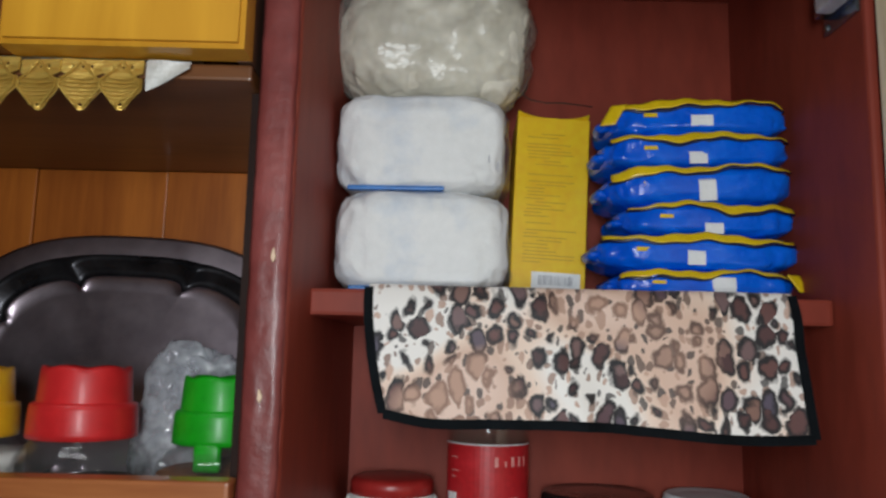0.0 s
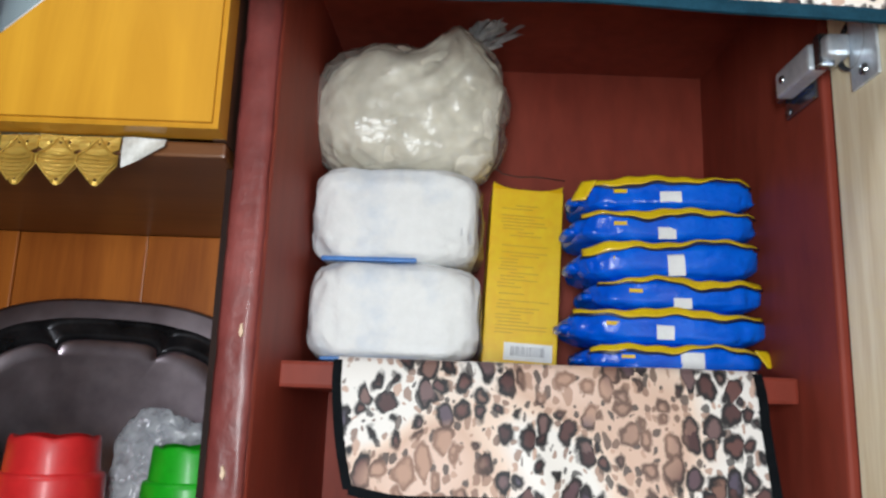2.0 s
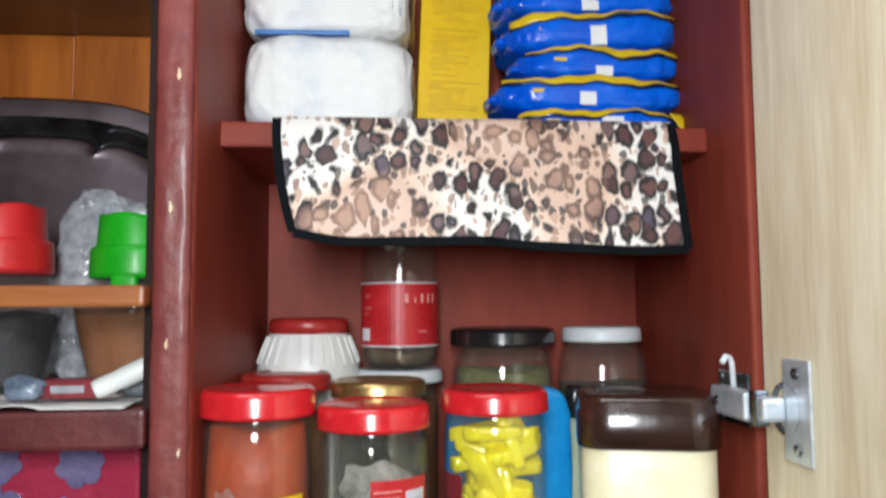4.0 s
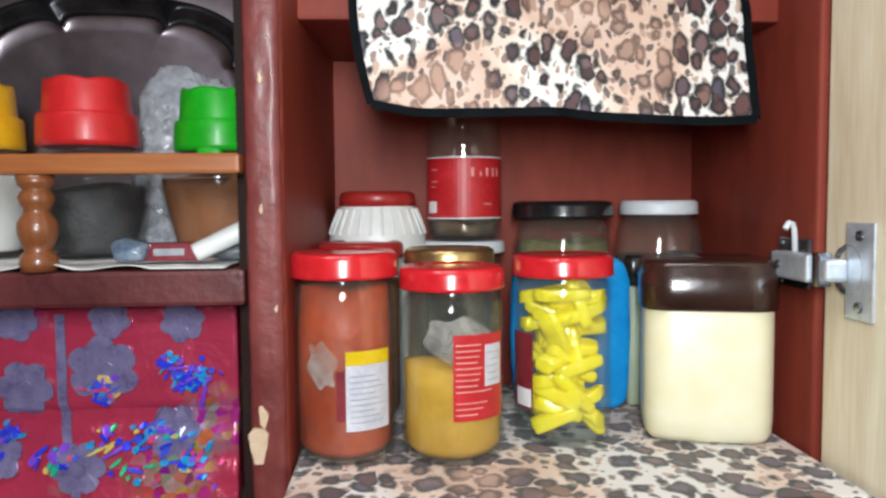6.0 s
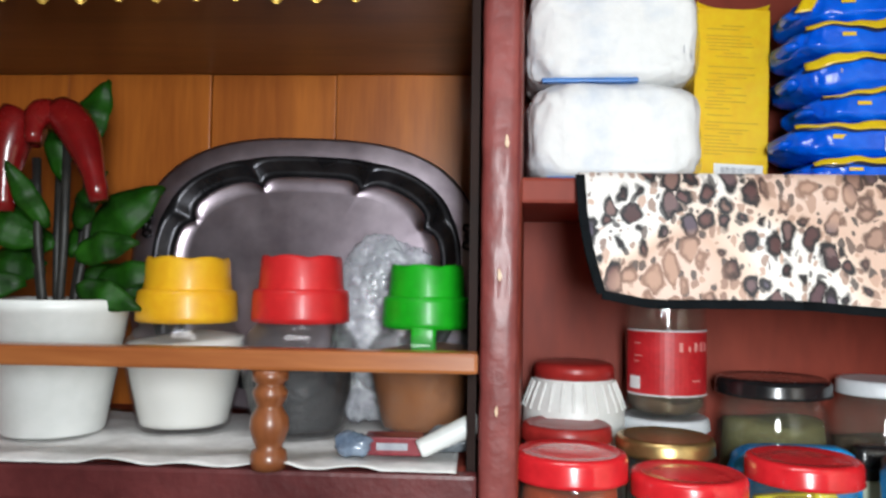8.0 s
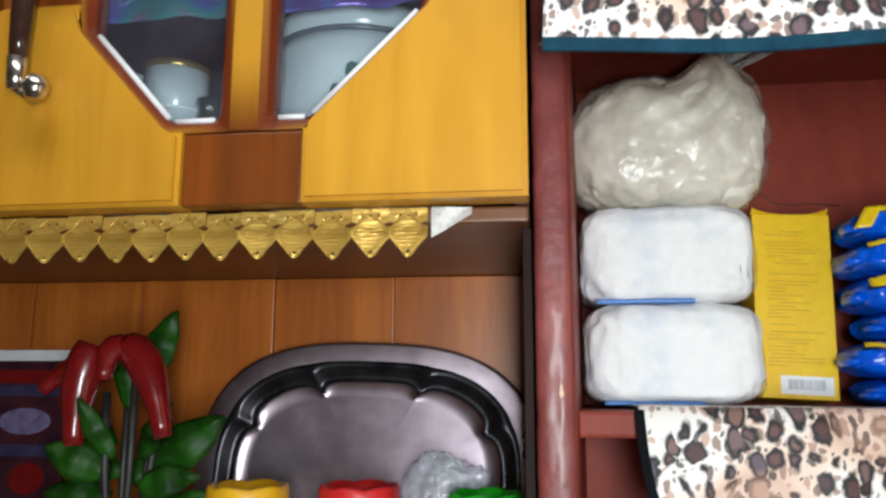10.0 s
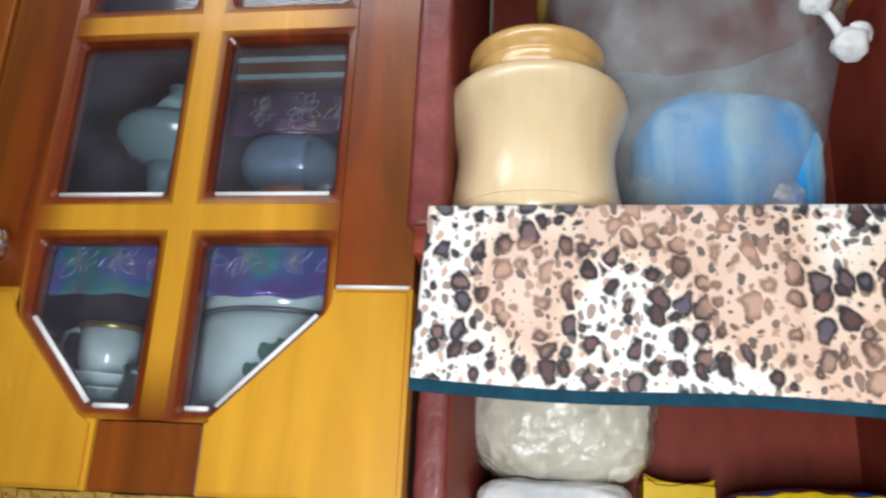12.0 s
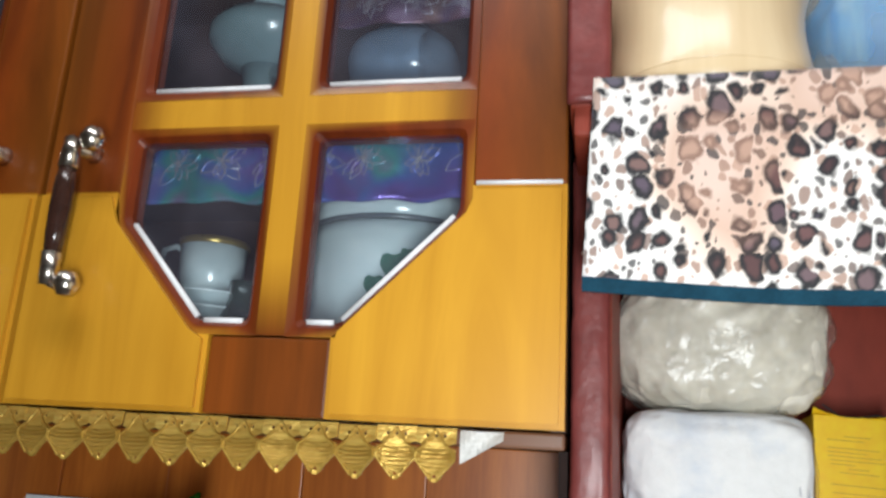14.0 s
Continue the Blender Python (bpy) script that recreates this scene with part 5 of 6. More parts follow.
# coffee jar standing on the white lid
J = glass_jar("coffee_jar", 0.040, 0.787, FLOOR + 0.1535, 0.0355, 0.150, 0.030, 0.032, 0.016, "lid_dark_red", "tall glass coffee jar with a red label, nearly empty", "coffee", 0.017, shoulder=0.03)
part("front_label", curved_label(0.0361, -170, -12, 0.022, 0.078, 24), M["label_red"], J, "red wraparound label")
for a0, a1, z0, z1 in ((-168, -10, 0.0772, 0.0784), (-168, -10, 0.0206, 0.0218)):
    part("label_edge", curved_label(0.0364, a0, a1, z0, z1, 20), M["label_white"], J)
part("barcode_patch", curved_label(0.0364, -160, -140, 0.026, 0.037, 5), M["label_white"], J)
for a0, a1, z0, z1 in ((-84, -76, 0.060, 0.070), (-70, -66, 0.060, 0.066), (-60, -53, 0.060, 0.070), (-48, -42, 0.060, 0.070), (-36, -33, 0.060, 0.070), (-150, -132, 0.066, 0.0672), (-150, -128, 0.055, 0.0560), (-150, -136, 0.050, 0.0510), (-64, -40, 0.034, 0.0352)):
    part("print_bar", curved_label(0.0365, a0, a0 + (a1 - a0) * 0.6, z0, z0 + (z1 - z0) * 0.8, 4), M["label_pink"], J)

J = glass_jar("spice_jar", 0.1375, 0.790, FLOOR, 0.0485, 0.190, 0.040, 0.0495, 0.016, "lid_black", "wide glass jar of olive-green spice with a black lid", "olive", 0.150, shoulder=0.040)
J = glass_jar("spice_jar", 0.2335, 0.789, FLOOR, 0.0435, 0.190, 0.033, 0.0375, 0.014, "lid_white", "glass jar of brown spice with a white lid", "coffee", 0.135, shoulder=0.045)

# white ribbed crock with a red lid
crock = thing("crock", -0.0435, 0.785, FLOOR, "white ribbed plastic crock with a dull red lid", "jar")
body = bmesh.new()
lathe([(0, 0), (0.044, 0), (0.046, 0.004), (0.0465, 0.15), (0.0455, 0.163), (0.0415, 0.172), (0.0365, 0.184), (0.035, 0.190), (0, 0.190)], 60, body)
part("body", body, M["pot_white"], crock, "", True)
for k in range(26):
    a = 2 * math.pi * k / 26
    part("rib", tube([(0.0458 * math.cos(a), 0.0458 * math.sin(a), 0.160), (0.0420 * math.cos(a), 0.0420 * math.sin(a), 0.1715), (0.0370 * math.cos(a), 0.0370 * math.sin(a), 0.1835)], 0.0016, 6), M["pot_white"], crock)
part("lid", lathe([(0, 0.2005), (0.030, 0.2005), (0.0345, 0.199), (0.0362, 0.196), (0.0365, 0.1865), (0.034, 0.186)], 44), M["lid_dark_red"], crock, "dull red screw lid", True)


# square canisters
def canister(x, y, hx, hy, h, body, label, rz=0.0):
    t = thing("canister", x, y, FLOOR, label, "canister", "square canisters", rz)
    part("body", rounded_prism(hx, hy, 0.022, [(0.010, 0.0), (0.004, 0.002), (0.001, 0.007), (0.0, 0.02), (0.0, h - 0.002), (0.001, h)]), M[body], t, "", True)
    lid = rounded_prism(hx + 0.003, hy + 0.003, 0.024, [(0.001, h - 0.004), (0.0, h - 0.002), (0.0, h + 0.0225), (0.0015, h + 0.0245), (0.0015, h + 0.030), (0.005, h + 0.0345), (0.012, h + 0.0355), (0.016, h + 0.034)])
    part("lid", lid, M["lid_brown"], t, "dark brown lid", True)
    return t


canister(0.2250, 0.652, 0.0495, 0.040, 0.109, "cream", "cream plastic square canister with a dark brown lid", -14.0)

mint = thing("mint_box", 0.2080, 0.738, FLOOR, "pale green plastic box with a black lid behind the canister", "box")
part("body", rounded_prism(0.0215, 0.0085, 0.006, [(0.003, 0.0), (0.0, 0.003), (0.0, 0.110), (0.001, 0.1115)]), M["mint"], mint, "", True)
part("lid", rounded_prism(0.0230, 0.0095, 0.007, [(0.001, 0.112), (0.0, 0.113), (0.0, 0.137), (0.002, 0.1395), (0.006, 0.140)]), M["lid_black"], mint, "black plastic lid", True)

packet = thing("blue_packet", 0.131, 0.727, FLOOR, "bright blue plastic packet standing behind the sweets jar", "packet")
part("wrapper", lump(0.0535, 0.009, 0.070, 0.30, 0.002, 40.0, 5.0, 48, 24, lambda p: Vector((p.x, p.y, p.z + 0.070))), M["bright_blue"], packet, "", True)

# ---- top shelf ----
TOP = 1.9475
vase = thing("wooden_vase", -0.040, 0.582, TOP, "turned pale wooden vase with a honey-coloured neck", "vase")
prof = [(0, 0.0), (0.067, 0.0), (0.0705, 0.003), (0.0712, 0.012), (0.0702, 0.022), (0.0680, 0.034), (0.0660, 0.048), (0.0652, 0.060), (0.0658, 0.072), (0.0690, 0.086), (0.0740, 0.098), (0.0768, 0.106), (0.0772, 0.113), (0.0750, 0.120), (0.069, 0.1255), (0.059, 0.128)]
part("body", lathe(prof, 64), M["vase_wood"], vase, "", True)
part("foot_ring", lathe([(0.0696, 0.0145), (0.0714, 0.0150), (0.0716, 0.0160), (0.0700, 0.0175)], 64), M["vase_wood"], vase, "", True)
part("neck", lathe([(0.0590, 0.1275), (0.0572, 0.1300), (0.0566, 0.1370), (0.0572, 0.1420), (0.0560, 0.1445), (0.0545, 0.1465), (0.0548, 0.1490), (0.0578, 0.1520), (0.0588, 0.1565), (0.0580, 0.1620), (0.0555, 0.1655), (0.051, 0.1650), (0.049, 0.158), (0.049, 0.120), (0, 0.118)], 64), M["neck_wood"], vase, "honey-coloured turned neck", True)

store = thing("storage_tub", 0.130, 0.70, TOP, "large clear plastic tub with an amber handle and blue plastic inside", "tub")


def tub_wall(base, top, height, n=96, rows=14):
    """A flaring thin-walled tub, softly pleated, with the pleats fading at the foot."""
    def f(u, v):
        a = 2 * math.pi * u
        r = base + (top - base) * v ** 1.15 + 0.0032 * v * math.sin(13 * a) + 0.003 * noise.noise(Vector((3 * math.cos(a), 3 * math.sin(a), 4 * v)))
        return (-0.016 + r * math.cos(a), -0.012 + 0.90 * r * math.sin(a), 0.002 + height * v)

    return sheet(f, n, rows, 0.0)


part("wall", tub_wall(0.088, 0.150, 0.285), M["big_film"], store, "clear pleated plastic", True)
ring = [(-0.016 + 0.151 * math.cos(a), -0.012 + 0.136 * math.sin(a), 0.287) for a in [math.pi * (0.95 + 1.1 * k / 48) for k in range(49)]]
part("handle", tube(ring, 0.0060, 10), M["amber_plastic"], store, "amber plastic bail handle", True)
part("folded_sheet", lump(0.083, 0.076, 0.080, 0.50, 0.005, 17.0, 6.0, 90, 50, lambda p: Vector((p.x + 0.002, p.y - 0.006, p.z * (1.0 + 0.10 * math.cos(p.x * 22)) + 0.078))), M["blue_bag"], store, "crumpled pale and dark blue plastic", True)
part("pale_wad", lump(0.030, 0.022, 0.034, 0.7, 0.008, 30.0, 14.0, 40, 26, lambda p: Vector((p.x - 0.062, p.y - 0.050, p.z + 0.046))), M["crumple_film"], store, "pale crumpled film", True)
part("pale_wad", lump(0.016, 0.012, 0.030, 0.7, 0.006, 40.0, 19.0, 32, 22, lambda p: Vector((p.x + 0.040, p.y - 0.080, p.z + 0.034))), M["crumple_film"], store, "", True)
cord = tube([(0.040, -0.108, 0.268), (0.056, -0.114, 0.242), (0.068, -0.117, 0.214), (0.080, -0.117, 0.192), (0.090, -0.116, 0.168)], 0.0042, 10)
part("cord", cord, M["label_white"], store, "white cord with knots", True)
for p, s in (((0.066, -0.119, 0.214), 0.012), ((0.090, -0.119, 0.172), 0.014), ((0.100, -0.116, 0.184), 0.010)):
    k = lump(s, s * 0.8, s, 0.9, 0.003, 90.0, p[0] * 40, 24, 16)
    bmesh.ops.translate(k, vec=p, verts=k.verts)
    part("knot", k, M["label_white"], store, "", True)

# ---- open hutch shelf ----
SHELF = 1.3885
paper = thing("shelf_paper", -0.40, 0.69, SHELF, "crumpled white shelf paper lining", "paper")
part("paper_sheet", sheet(lambda u, v: (-0.30 + 0.555 * u, -0.108 + 0.20 * v, 0.0012 + 0.0035 * max(0, noise.noise(Vector((u * 16, v * 6, 3)))) + 0.016 * max(0, noise.noise(Vector((u * 11, 2, 1)))) * max(0, 1 - v * 6)), 120, 24, 0.0005), M["paper"], paper, "", True)

tray = thing("serving_tray", -0.304, 0.789, SHELF + 0.001, "scalloped silver serving tray leaning against the planks", "tray", "", 0.0, -7.0, 1.5)
A, B, EX = 0.1700, 0.1340, 2.75
CUSPS = [radians(q) for q in (60, 120, 23, 157, -60, -120, -23, -157)]


def tray_point(a, inset, depth, cusp=0.0):
    ca, sa = math.cos(a), math.sin(a)
    r = (abs(ca / (A - inset)) ** EX + abs(sa / (B - inset)) ** EX) ** (-1 / EX)
    for ai in CUSPS:
        away = abs((a - ai + math.pi) % (2 * math.pi) - math.pi)
        r -= cusp * math.exp(-away / 0.055)
    return (r * ca, depth, B + r * sa)


def tray_ring(levels, n=288):
    bm = bmesh.new()
    rings = [[bm.verts.new(tray_point(2 * math.pi * k / n, i, d, c)) for k in range(n)] for i, d, c in levels]
    for a, b in zip(rings, rings[1:]):
        for k in range(n):
            bm.faces.new((a[k], a[(k + 1) % n], b[(k + 1) % n], b[k]))
    return bm


part("rim", tray_ring([(0.0, 0.004, 0), (-0.0006, 0.0015, 0), (0.0, -0.001, 0), (0.003, -0.0015, 0), (0.0185, -0.0005, 0.001)]), M["silver"], tray, "", True)
part("fluted_border", tray_ring([(0.0185, -0.0005, 0.001), (0.0205, -0.0045, 0.004), (0.0250, -0.0020, 0.008), (0.0310, 0.0050, 0.011), (0.0360, 0.0070, 0.012), (0.0385, 0.0040, 0.012)]), M["tarnish"], tray, "dark tarnished fluted border", True)
bm = tray_ring([(0.0385, 0.0040, 0.012), (0.0405, 0.0064, 0.010), (0.054, 0.0068, 0.0), (0.09, 0.0070, 0.0)])
ring = [v for v in bm.verts if any(len(e.link_faces) == 1 for e in v.link_edges) and abs(v.co.y - 0.0070) < 1e-5]
ring.sort(key=lambda v: math.atan2(v.co.z - B, v.co.x))
bm.faces.new(ring)
part("well", bm, M["silver"], tray, "", True)
for side in (1, -1):
    b = lathe([(0, -0.006), (0.004, -0.005), (0.006, 0), (0.004, 0.005), (0, 0.006)], 16, None, None, (side * 0.1585, -0.004, B + 0.040))
    for dz in (-0.0085, 0.0085):
        tube([(side * (0.1565 + 0.0045 * math.cos(1.2 * t)), -0.0045, B + 0.040 + dz + 0.0038 * math.sin(1.2 * t)) for t in range(6)], 0.0016, 8, b)
    part("scroll_ornament", b, M["tarnish"], tray, "small dark scrolled ornament", True)


def capped_jar(x, y, cap, fill, fill_h, r_cap, label, tall=1.0, green=False):
    t = thing("capped_jar", x, y, SHELF + 0.0045, label, "jar", "jars with coloured caps")
    t.scale.z = tall
    out = [(0.034, 0.0), (0.0365, 0.002), (0.0380, 0.008), (0.0440, 0.035), (0.0485, 0.058), (0.0490, 0.066), (0.0465, 0.075), (0.0400, 0.084), (r_cap - 0.003, 0.088), (r_cap - 0.004, 0.094)]
    inn = [(max(a - 0.0018, 0.001), z + (0.002 if i < 2 else 0)) for i, (a, z) in enumerate(out)]
    part("body", lathe([(0, 0), *out, *reversed(inn), (0, 0.003)], 44), M["plastic_clear"], t, "clear plastic", True)
    inside = [(a - 0.0008, z) for a, z in inn if z < fill_h]
    last = inside[-1][0]
    part("contents", lathe([(0, 0.0035), *[(a, max(z, 0.0035)) for a, z in inside], (last, fill_h), (last * 0.5, fill_h + 0.003), (0, fill_h + 0.002)], 40, None, lambda a, i: 0.004 * math.sin(a + 0.5) if i > len(inside) else 0.0), M[fill], t, "", True)
    z0 = 0.090
    skirt = [(r_cap - 0.004, z0 - 0.001), (r_cap, z0), (r_cap * 1.005, z0 + 0.004), (r_cap * 0.985, z0 + 0.022), (r_cap * 0.965, z0 + 0.0255), (r_cap * 0.875, z0 + 0.027)]
    c = part("cap", lathe(skirt, 48), M[cap], t, cap.split("_")[1] + " plastic cap", True)
    crown = [(r_cap * 0.875, z0 + 0.0265), (r_cap * 0.86, z0 + 0.032), (r_cap * 0.83, z0 + 0.050), (r_cap * 0.80, z0 + 0.0535), (r_cap * 0.72, z0 + 0.0535), (r_cap * 0.66, z0 + 0.048), (r_cap * 0.60, z0 + 0.040), (0, z0 + 0.040)]
    part("crown", lathe(crown, 64, None, lambda a, i: (0.0022 * abs(math.sin(3 * a + 0.4)) - 0.0012) if 1 < i < 6 else 0.0), M[cap], c, "", True)
    if green:
        part("strap", box(-0.010, 0.010, -r_cap * 1.02, -r_cap * 0.80, 0.070, z0 + 0.002, 0.003), M[cap], c, "green strap below the cap", True)
    return t


capped_jar(-0.3725, 0.698, "cap_yellow", "white_powder", 0.074, 0.0405, "clear plastic jar of white powder with a yellow cap", 0.965)
capped_jar(-0.2765, 0.694, "cap_red", "dark_grain", 0.054, 0.0395, "clear plastic jar of black grains with a red cap", 0.98)
capped_jar(-0.1745, 0.708, "cap_green", "brown_powder", 0.068, 0.0365, "clear plastic jar of brown powder with a green cap", 0.94, True)

film = thing("plastic_bag", -0.222, 0.742, SHELF + 0.002, "crumpled clear plastic bag standing against the tray", "bag")
part("crumpled_film", lump(0.034, 0.010, 0.082, 0.75, 0.009, 34.0, 21.0, 48, 48, lambda p: Vector((p.x + 0.05 * (p.z - 0.02) * (1 if p.z < 0 else 0.2), p.y + 0.10 * p.z, p.z + 0.084))), M["crumple_film"], film, "", True)

part("folded_top", lump(0.026, 0.009, 0.024, 0.75, 0.007, 44.0, 27.0, 36, 30, lambda p: Vector((p.x + 0.016 + 0.3 * p.z, p.y + 0.008, p.z + 0.136))), M["crumple_film"], film, "film folded over at the top", True)
scrap = thing("film_wrapper", -0.217, 0.614, SHELF + 0.004, "scrunched blue-grey film wrapper on the shelf paper", "wrapper")
part("scrunched_film", lump(0.013, 0.010, 0.008, 0.8, 0.004, 90.0, 41.0, 32, 20, lambda p: Vector((p.x, p.y, max(p.z, -0.007) + 0.007))), M["dusk_film"], scrap, "", True)

carton2 = thing("small_carton", -0.190, 0.6235, SHELF + 0.004, "small wine-red carton lying on the shelf paper", "carton")
part("box", box(-0.021, 0.020, -0.011, 0.011, 0.0, 0.013, 0.0012), M["soap_box"], carton2)
part("label_panel", box(-0.012, 0.010, -0.0114, -0.0105, 0.004, 0.009), M["label_grey"], carton2)
tb = thing("ointment_tube", -0.152, 0.6125, SHELF + 0.019, "white plastic tube leaning beside the post", "tube", "", 12.0)
b = lathe([(0, -0.022), (0.0062, -0.022), (0.0068, -0.019), (0.0068, -0.006), (0.0072, -0.004), (0.0076, 0.016), (0.006, 0.024), (0.003, 0.028), (0, 0.028)], 24)
bmesh.ops.rotate(b, verts=b.verts, cent=(0, 0, 0), matrix=Matrix.Rotation(radians(66), 3, "Y"))
part("tube_body", b, M["pot_white"], tb, "", True)
wad = thing("blue_wrapper", -0.152, 0.640, SHELF + 0.003, "scrunched blue and clear wrapper on the shelf", "wrapper")
part("scrunched_film", lump(0.017, 0.012, 0.009, 0.8, 0.005, 90.0, 31.0, 32, 20, lambda p: Vector((p.x, p.y, max(p.z, -0.008) + 0.008))), M["china_line"], wad, "", True)

# potted artificial pepper plant
plant = thing("potted_plant", -0.468, 0.672, SHELF + 0.004, "artificial pepper plant in a white plastic pot", "plant")
part("pot", lathe([(0, 0), (0.036, 0), (0.038, 0.002), (0.0535, 0.094), (0.0560, 0.096), (0.0560, 0.104), (0.0535, 0.105), (0.0515, 0.098), (0.046, 0.070), (0, 0.068)], 44), M["pot_white"], plant, "plain white plastic pot", True)
r = random.Random(7)
for k in range(6):
    a = k * 1.05
    part("stem", tube([(0.005 * math.cos(a), 0.005 * math.sin(a), 0.069), (0.014 * math.cos(a), 0.012 * math.sin(a), 0.105), (0.021 * math.cos(a), 0.016 * math.sin(a), 0.15), (0.024 * math.cos(a), 0.020 * math.sin(a), 0.20 + 0.015 * (k % 3))], 0.0034, 8), M["stem"], plant, "", True)


def leaf(base, tip, width, lift):
    base, tip = Vector(base), Vector(tip)
    d = (tip - base).normalized()
    side = d.cross(Vector((0.15, -1, 0.25))).normalized()
    up = side.cross(d)
    return sheet(lambda u, v: base.lerp(tip, v) + side * (2 * u - 1) * width * math.sin(math.pi * min(1, v * 0.93 + 0.05)) ** 0.8 * (1 - 0.35 * v) + up * (lift * math.sin(math.pi * v) - 0.22 * width * abs(2 * u - 1) + 0.002 * math.sin(16 * v)), 6, 12, 0.0006)


leaves = [((0.014, 0, 0.226), (0.032, 0.006, 0.284), 0.017), ((0.0, 0, 0.20), (-0.014, 0.01, 0.258), 0.012), ((0.022, 0, 0.150), (0.082, 0.0, 0.196), 0.023), ((0.016, -0.01, 0.140), (0.072, -0.02, 0.150), 0.016),
          ((0.012, 0.01, 0.125), (0.070, 0.02, 0.110), 0.018), ((-0.01, -0.01, 0.15), (-0.062, -0.02, 0.172), 0.019), ((-0.012, 0, 0.13), (-0.074, 0.0, 0.132), 0.018), ((-0.004, -0.012, 0.16), (-0.030, -0.03, 0.212), 0.011),
          ((0.012, 0.0, 0.16), (0.040, -0.01, 0.206), 0.012), ((-0.01, 0.01, 0.15), (-0.055, 0.02, 0.150), 0.015), ((0.0, 0.01, 0.14), (0.030, 0.03, 0.180), 0.016), ((-0.02, -0.012, 0.118), (-0.082, -0.03, 0.108), 0.014),
          ((0.020, -0.012, 0.116), (0.076, -0.02, 0.098), 0.014), ((0.024, 0.010, 0.12), (0.090, 0.01, 0.128), 0.014), ((-0.02, 0.015, 0.17), (-0.064, 0.02, 0.196), 0.014)]
for bse, tip, w in leaves:
    part("leaf", leaf(bse, tip, w, 0.006), M["leaf"], plant, "", True)


def pepper(base, mid, tip, rad):
    base, mid, tip = Vector(base), Vector(mid), Vector(tip)
    pts = [base.lerp(mid, t).lerp(mid.lerp(tip, t), t) for t in [k / 12 for k in range(13)]]
    return tube(pts, rad, 12, None, lambda t: 0.55 + 0.45 * math.sin(math.pi * min(1, 0.25 + t * 0.9)) if t < 0.95 else 0.45)


for bse, mid, tip, rad in (((0.004, -0.014, 0.252), (0.030, -0.024, 0.240), (0.046, -0.030, 0.180), 0.0150), ((-0.030, -0.010, 0.252), (-0.040, -0.018, 0.225), (-0.034, -0.022, 0.172), 0.0165),
                           ((0.0, 0.0, 0.245), (-0.01, -0.030, 0.262), (-0.004, -0.036, 0.224), 0.012), ((-0.02, 0.0, 0.236), (-0.055, 0.0, 0.243), (-0.075, -0.01, 0.215), 0.012)):
    part("pepper", pepper(bse, mid, tip, rad), M["chili"], plant, "glossy red artificial pepper", True)

card = thing("picture_card", -0.665, 0.806, SHELF + 0.001, "dark printed picture card propped against the planks", "card", "", 0.0, -6.0)
part("board", box(-0.055, 0.042, 0.0, 0.004, 0.0, 0.262, 0.0008), M["picture"], card)
for z0, z1, mat in ((0.250, 0.2615, "label_white"), (0.212, 0.224, "violet"), (0.150, 0.162, "violet"), (0.226, 0.240, "chili")):
    part("printed_band", box(-0.054, 0.041 - 0.01 * (mat == "chili"), -0.0008, 0.0003, z0, z1), M[mat], card)
part("printed_shape", outline_panel([(-0.008 + 0.030 * math.cos(a), 0.186 + 0.014 * math.sin(a)) for a in [2 * math.pi * i / 14 for i in range(14)]], -0.0009, 0.0003), M["print_grey"], card)
part("printed_shape", outline_panel([(0.004 + 0.020 * math.cos(a), 0.128 + 0.016 * math.sin(a)) for a in [2 * math.pi * i / 14 for i in range(14)]], -0.0009, 0.0003), M["chili"], card)
rp = thing("red_bowl", -0.590, 0.672, SHELF + 0.004, "glossy red plastic bowl on the hutch shelf", "bowl")
part("bowl_body", lathe([(0, 0), (0.030, 0), (0.034, 0.004), (0.052, 0.075), (0.062, 0.088), (0.063, 0.092), (0.060, 0.092), (0.050, 0.078), (0.030, 0.010), (0, 0.008)], 40), M["cap_red"], rp, "", True)

# holographic gift wrap in the compartment below
wrap = thing("gift_box", -0.372, 0.63, 1.206, "red gift box in flowered holographic wrapping film", "gift box")
part("wrapped_box", box(-0.222, 0.2225, 0.006, 0.15, 0.0, 0.150, 0.004), M["holo"], wrap)


def film_skin(u, v):
    n = noise.noise(Vector((u * 9, v * 4, 2))) + 0.5 * noise.noise(Vector((u * 23, v * 11, 7)))
    fold = 0.010 * math.exp(-((v - 0.45) / 0.03) ** 2)
    belly = 0.010 * max(0.0, 1 - v / 0.46)
    return (-0.224 + 0.448 * u, 0.0035 - 0.0022 * n * (1.4 if v < 0.45 else 0.6) - belly + fold * 0.5, 0.001 + 0.150 * v)


part("film", sheet(film_skin, 120, 44, 0.0006), M["holo"], wrap, "crinkled holographic film", True)


def flower(cx, cz, s, seed, rot=0.0):
    bm = bmesh.new()
    for k in range(6):
        a = rot + 2 * math.pi * k / 6
        px, pz = cx + s * 0.62 * math.cos(a), cz + s * 0.62 * math.sin(a)
        pts = [(px + s * 0.42 * math.cos(b) * (1 + 0.1 * math.sin(3 * b + k)), pz + s * 0.42 * math.sin(b)) for b in [2 * math.pi * i / 12 for i in range(12)]]
        outline_panel(pts, -0.0012 - 0.0002 * k, -0.0004, bm)
    outline_panel([(cx + s * 0.3 * math.cos(b), cz + s * 0.3 * math.sin(b)) for b in [2 * math.pi * i / 12 for i in range(12)]], -0.0028, -0.0012, bm)
    return bm


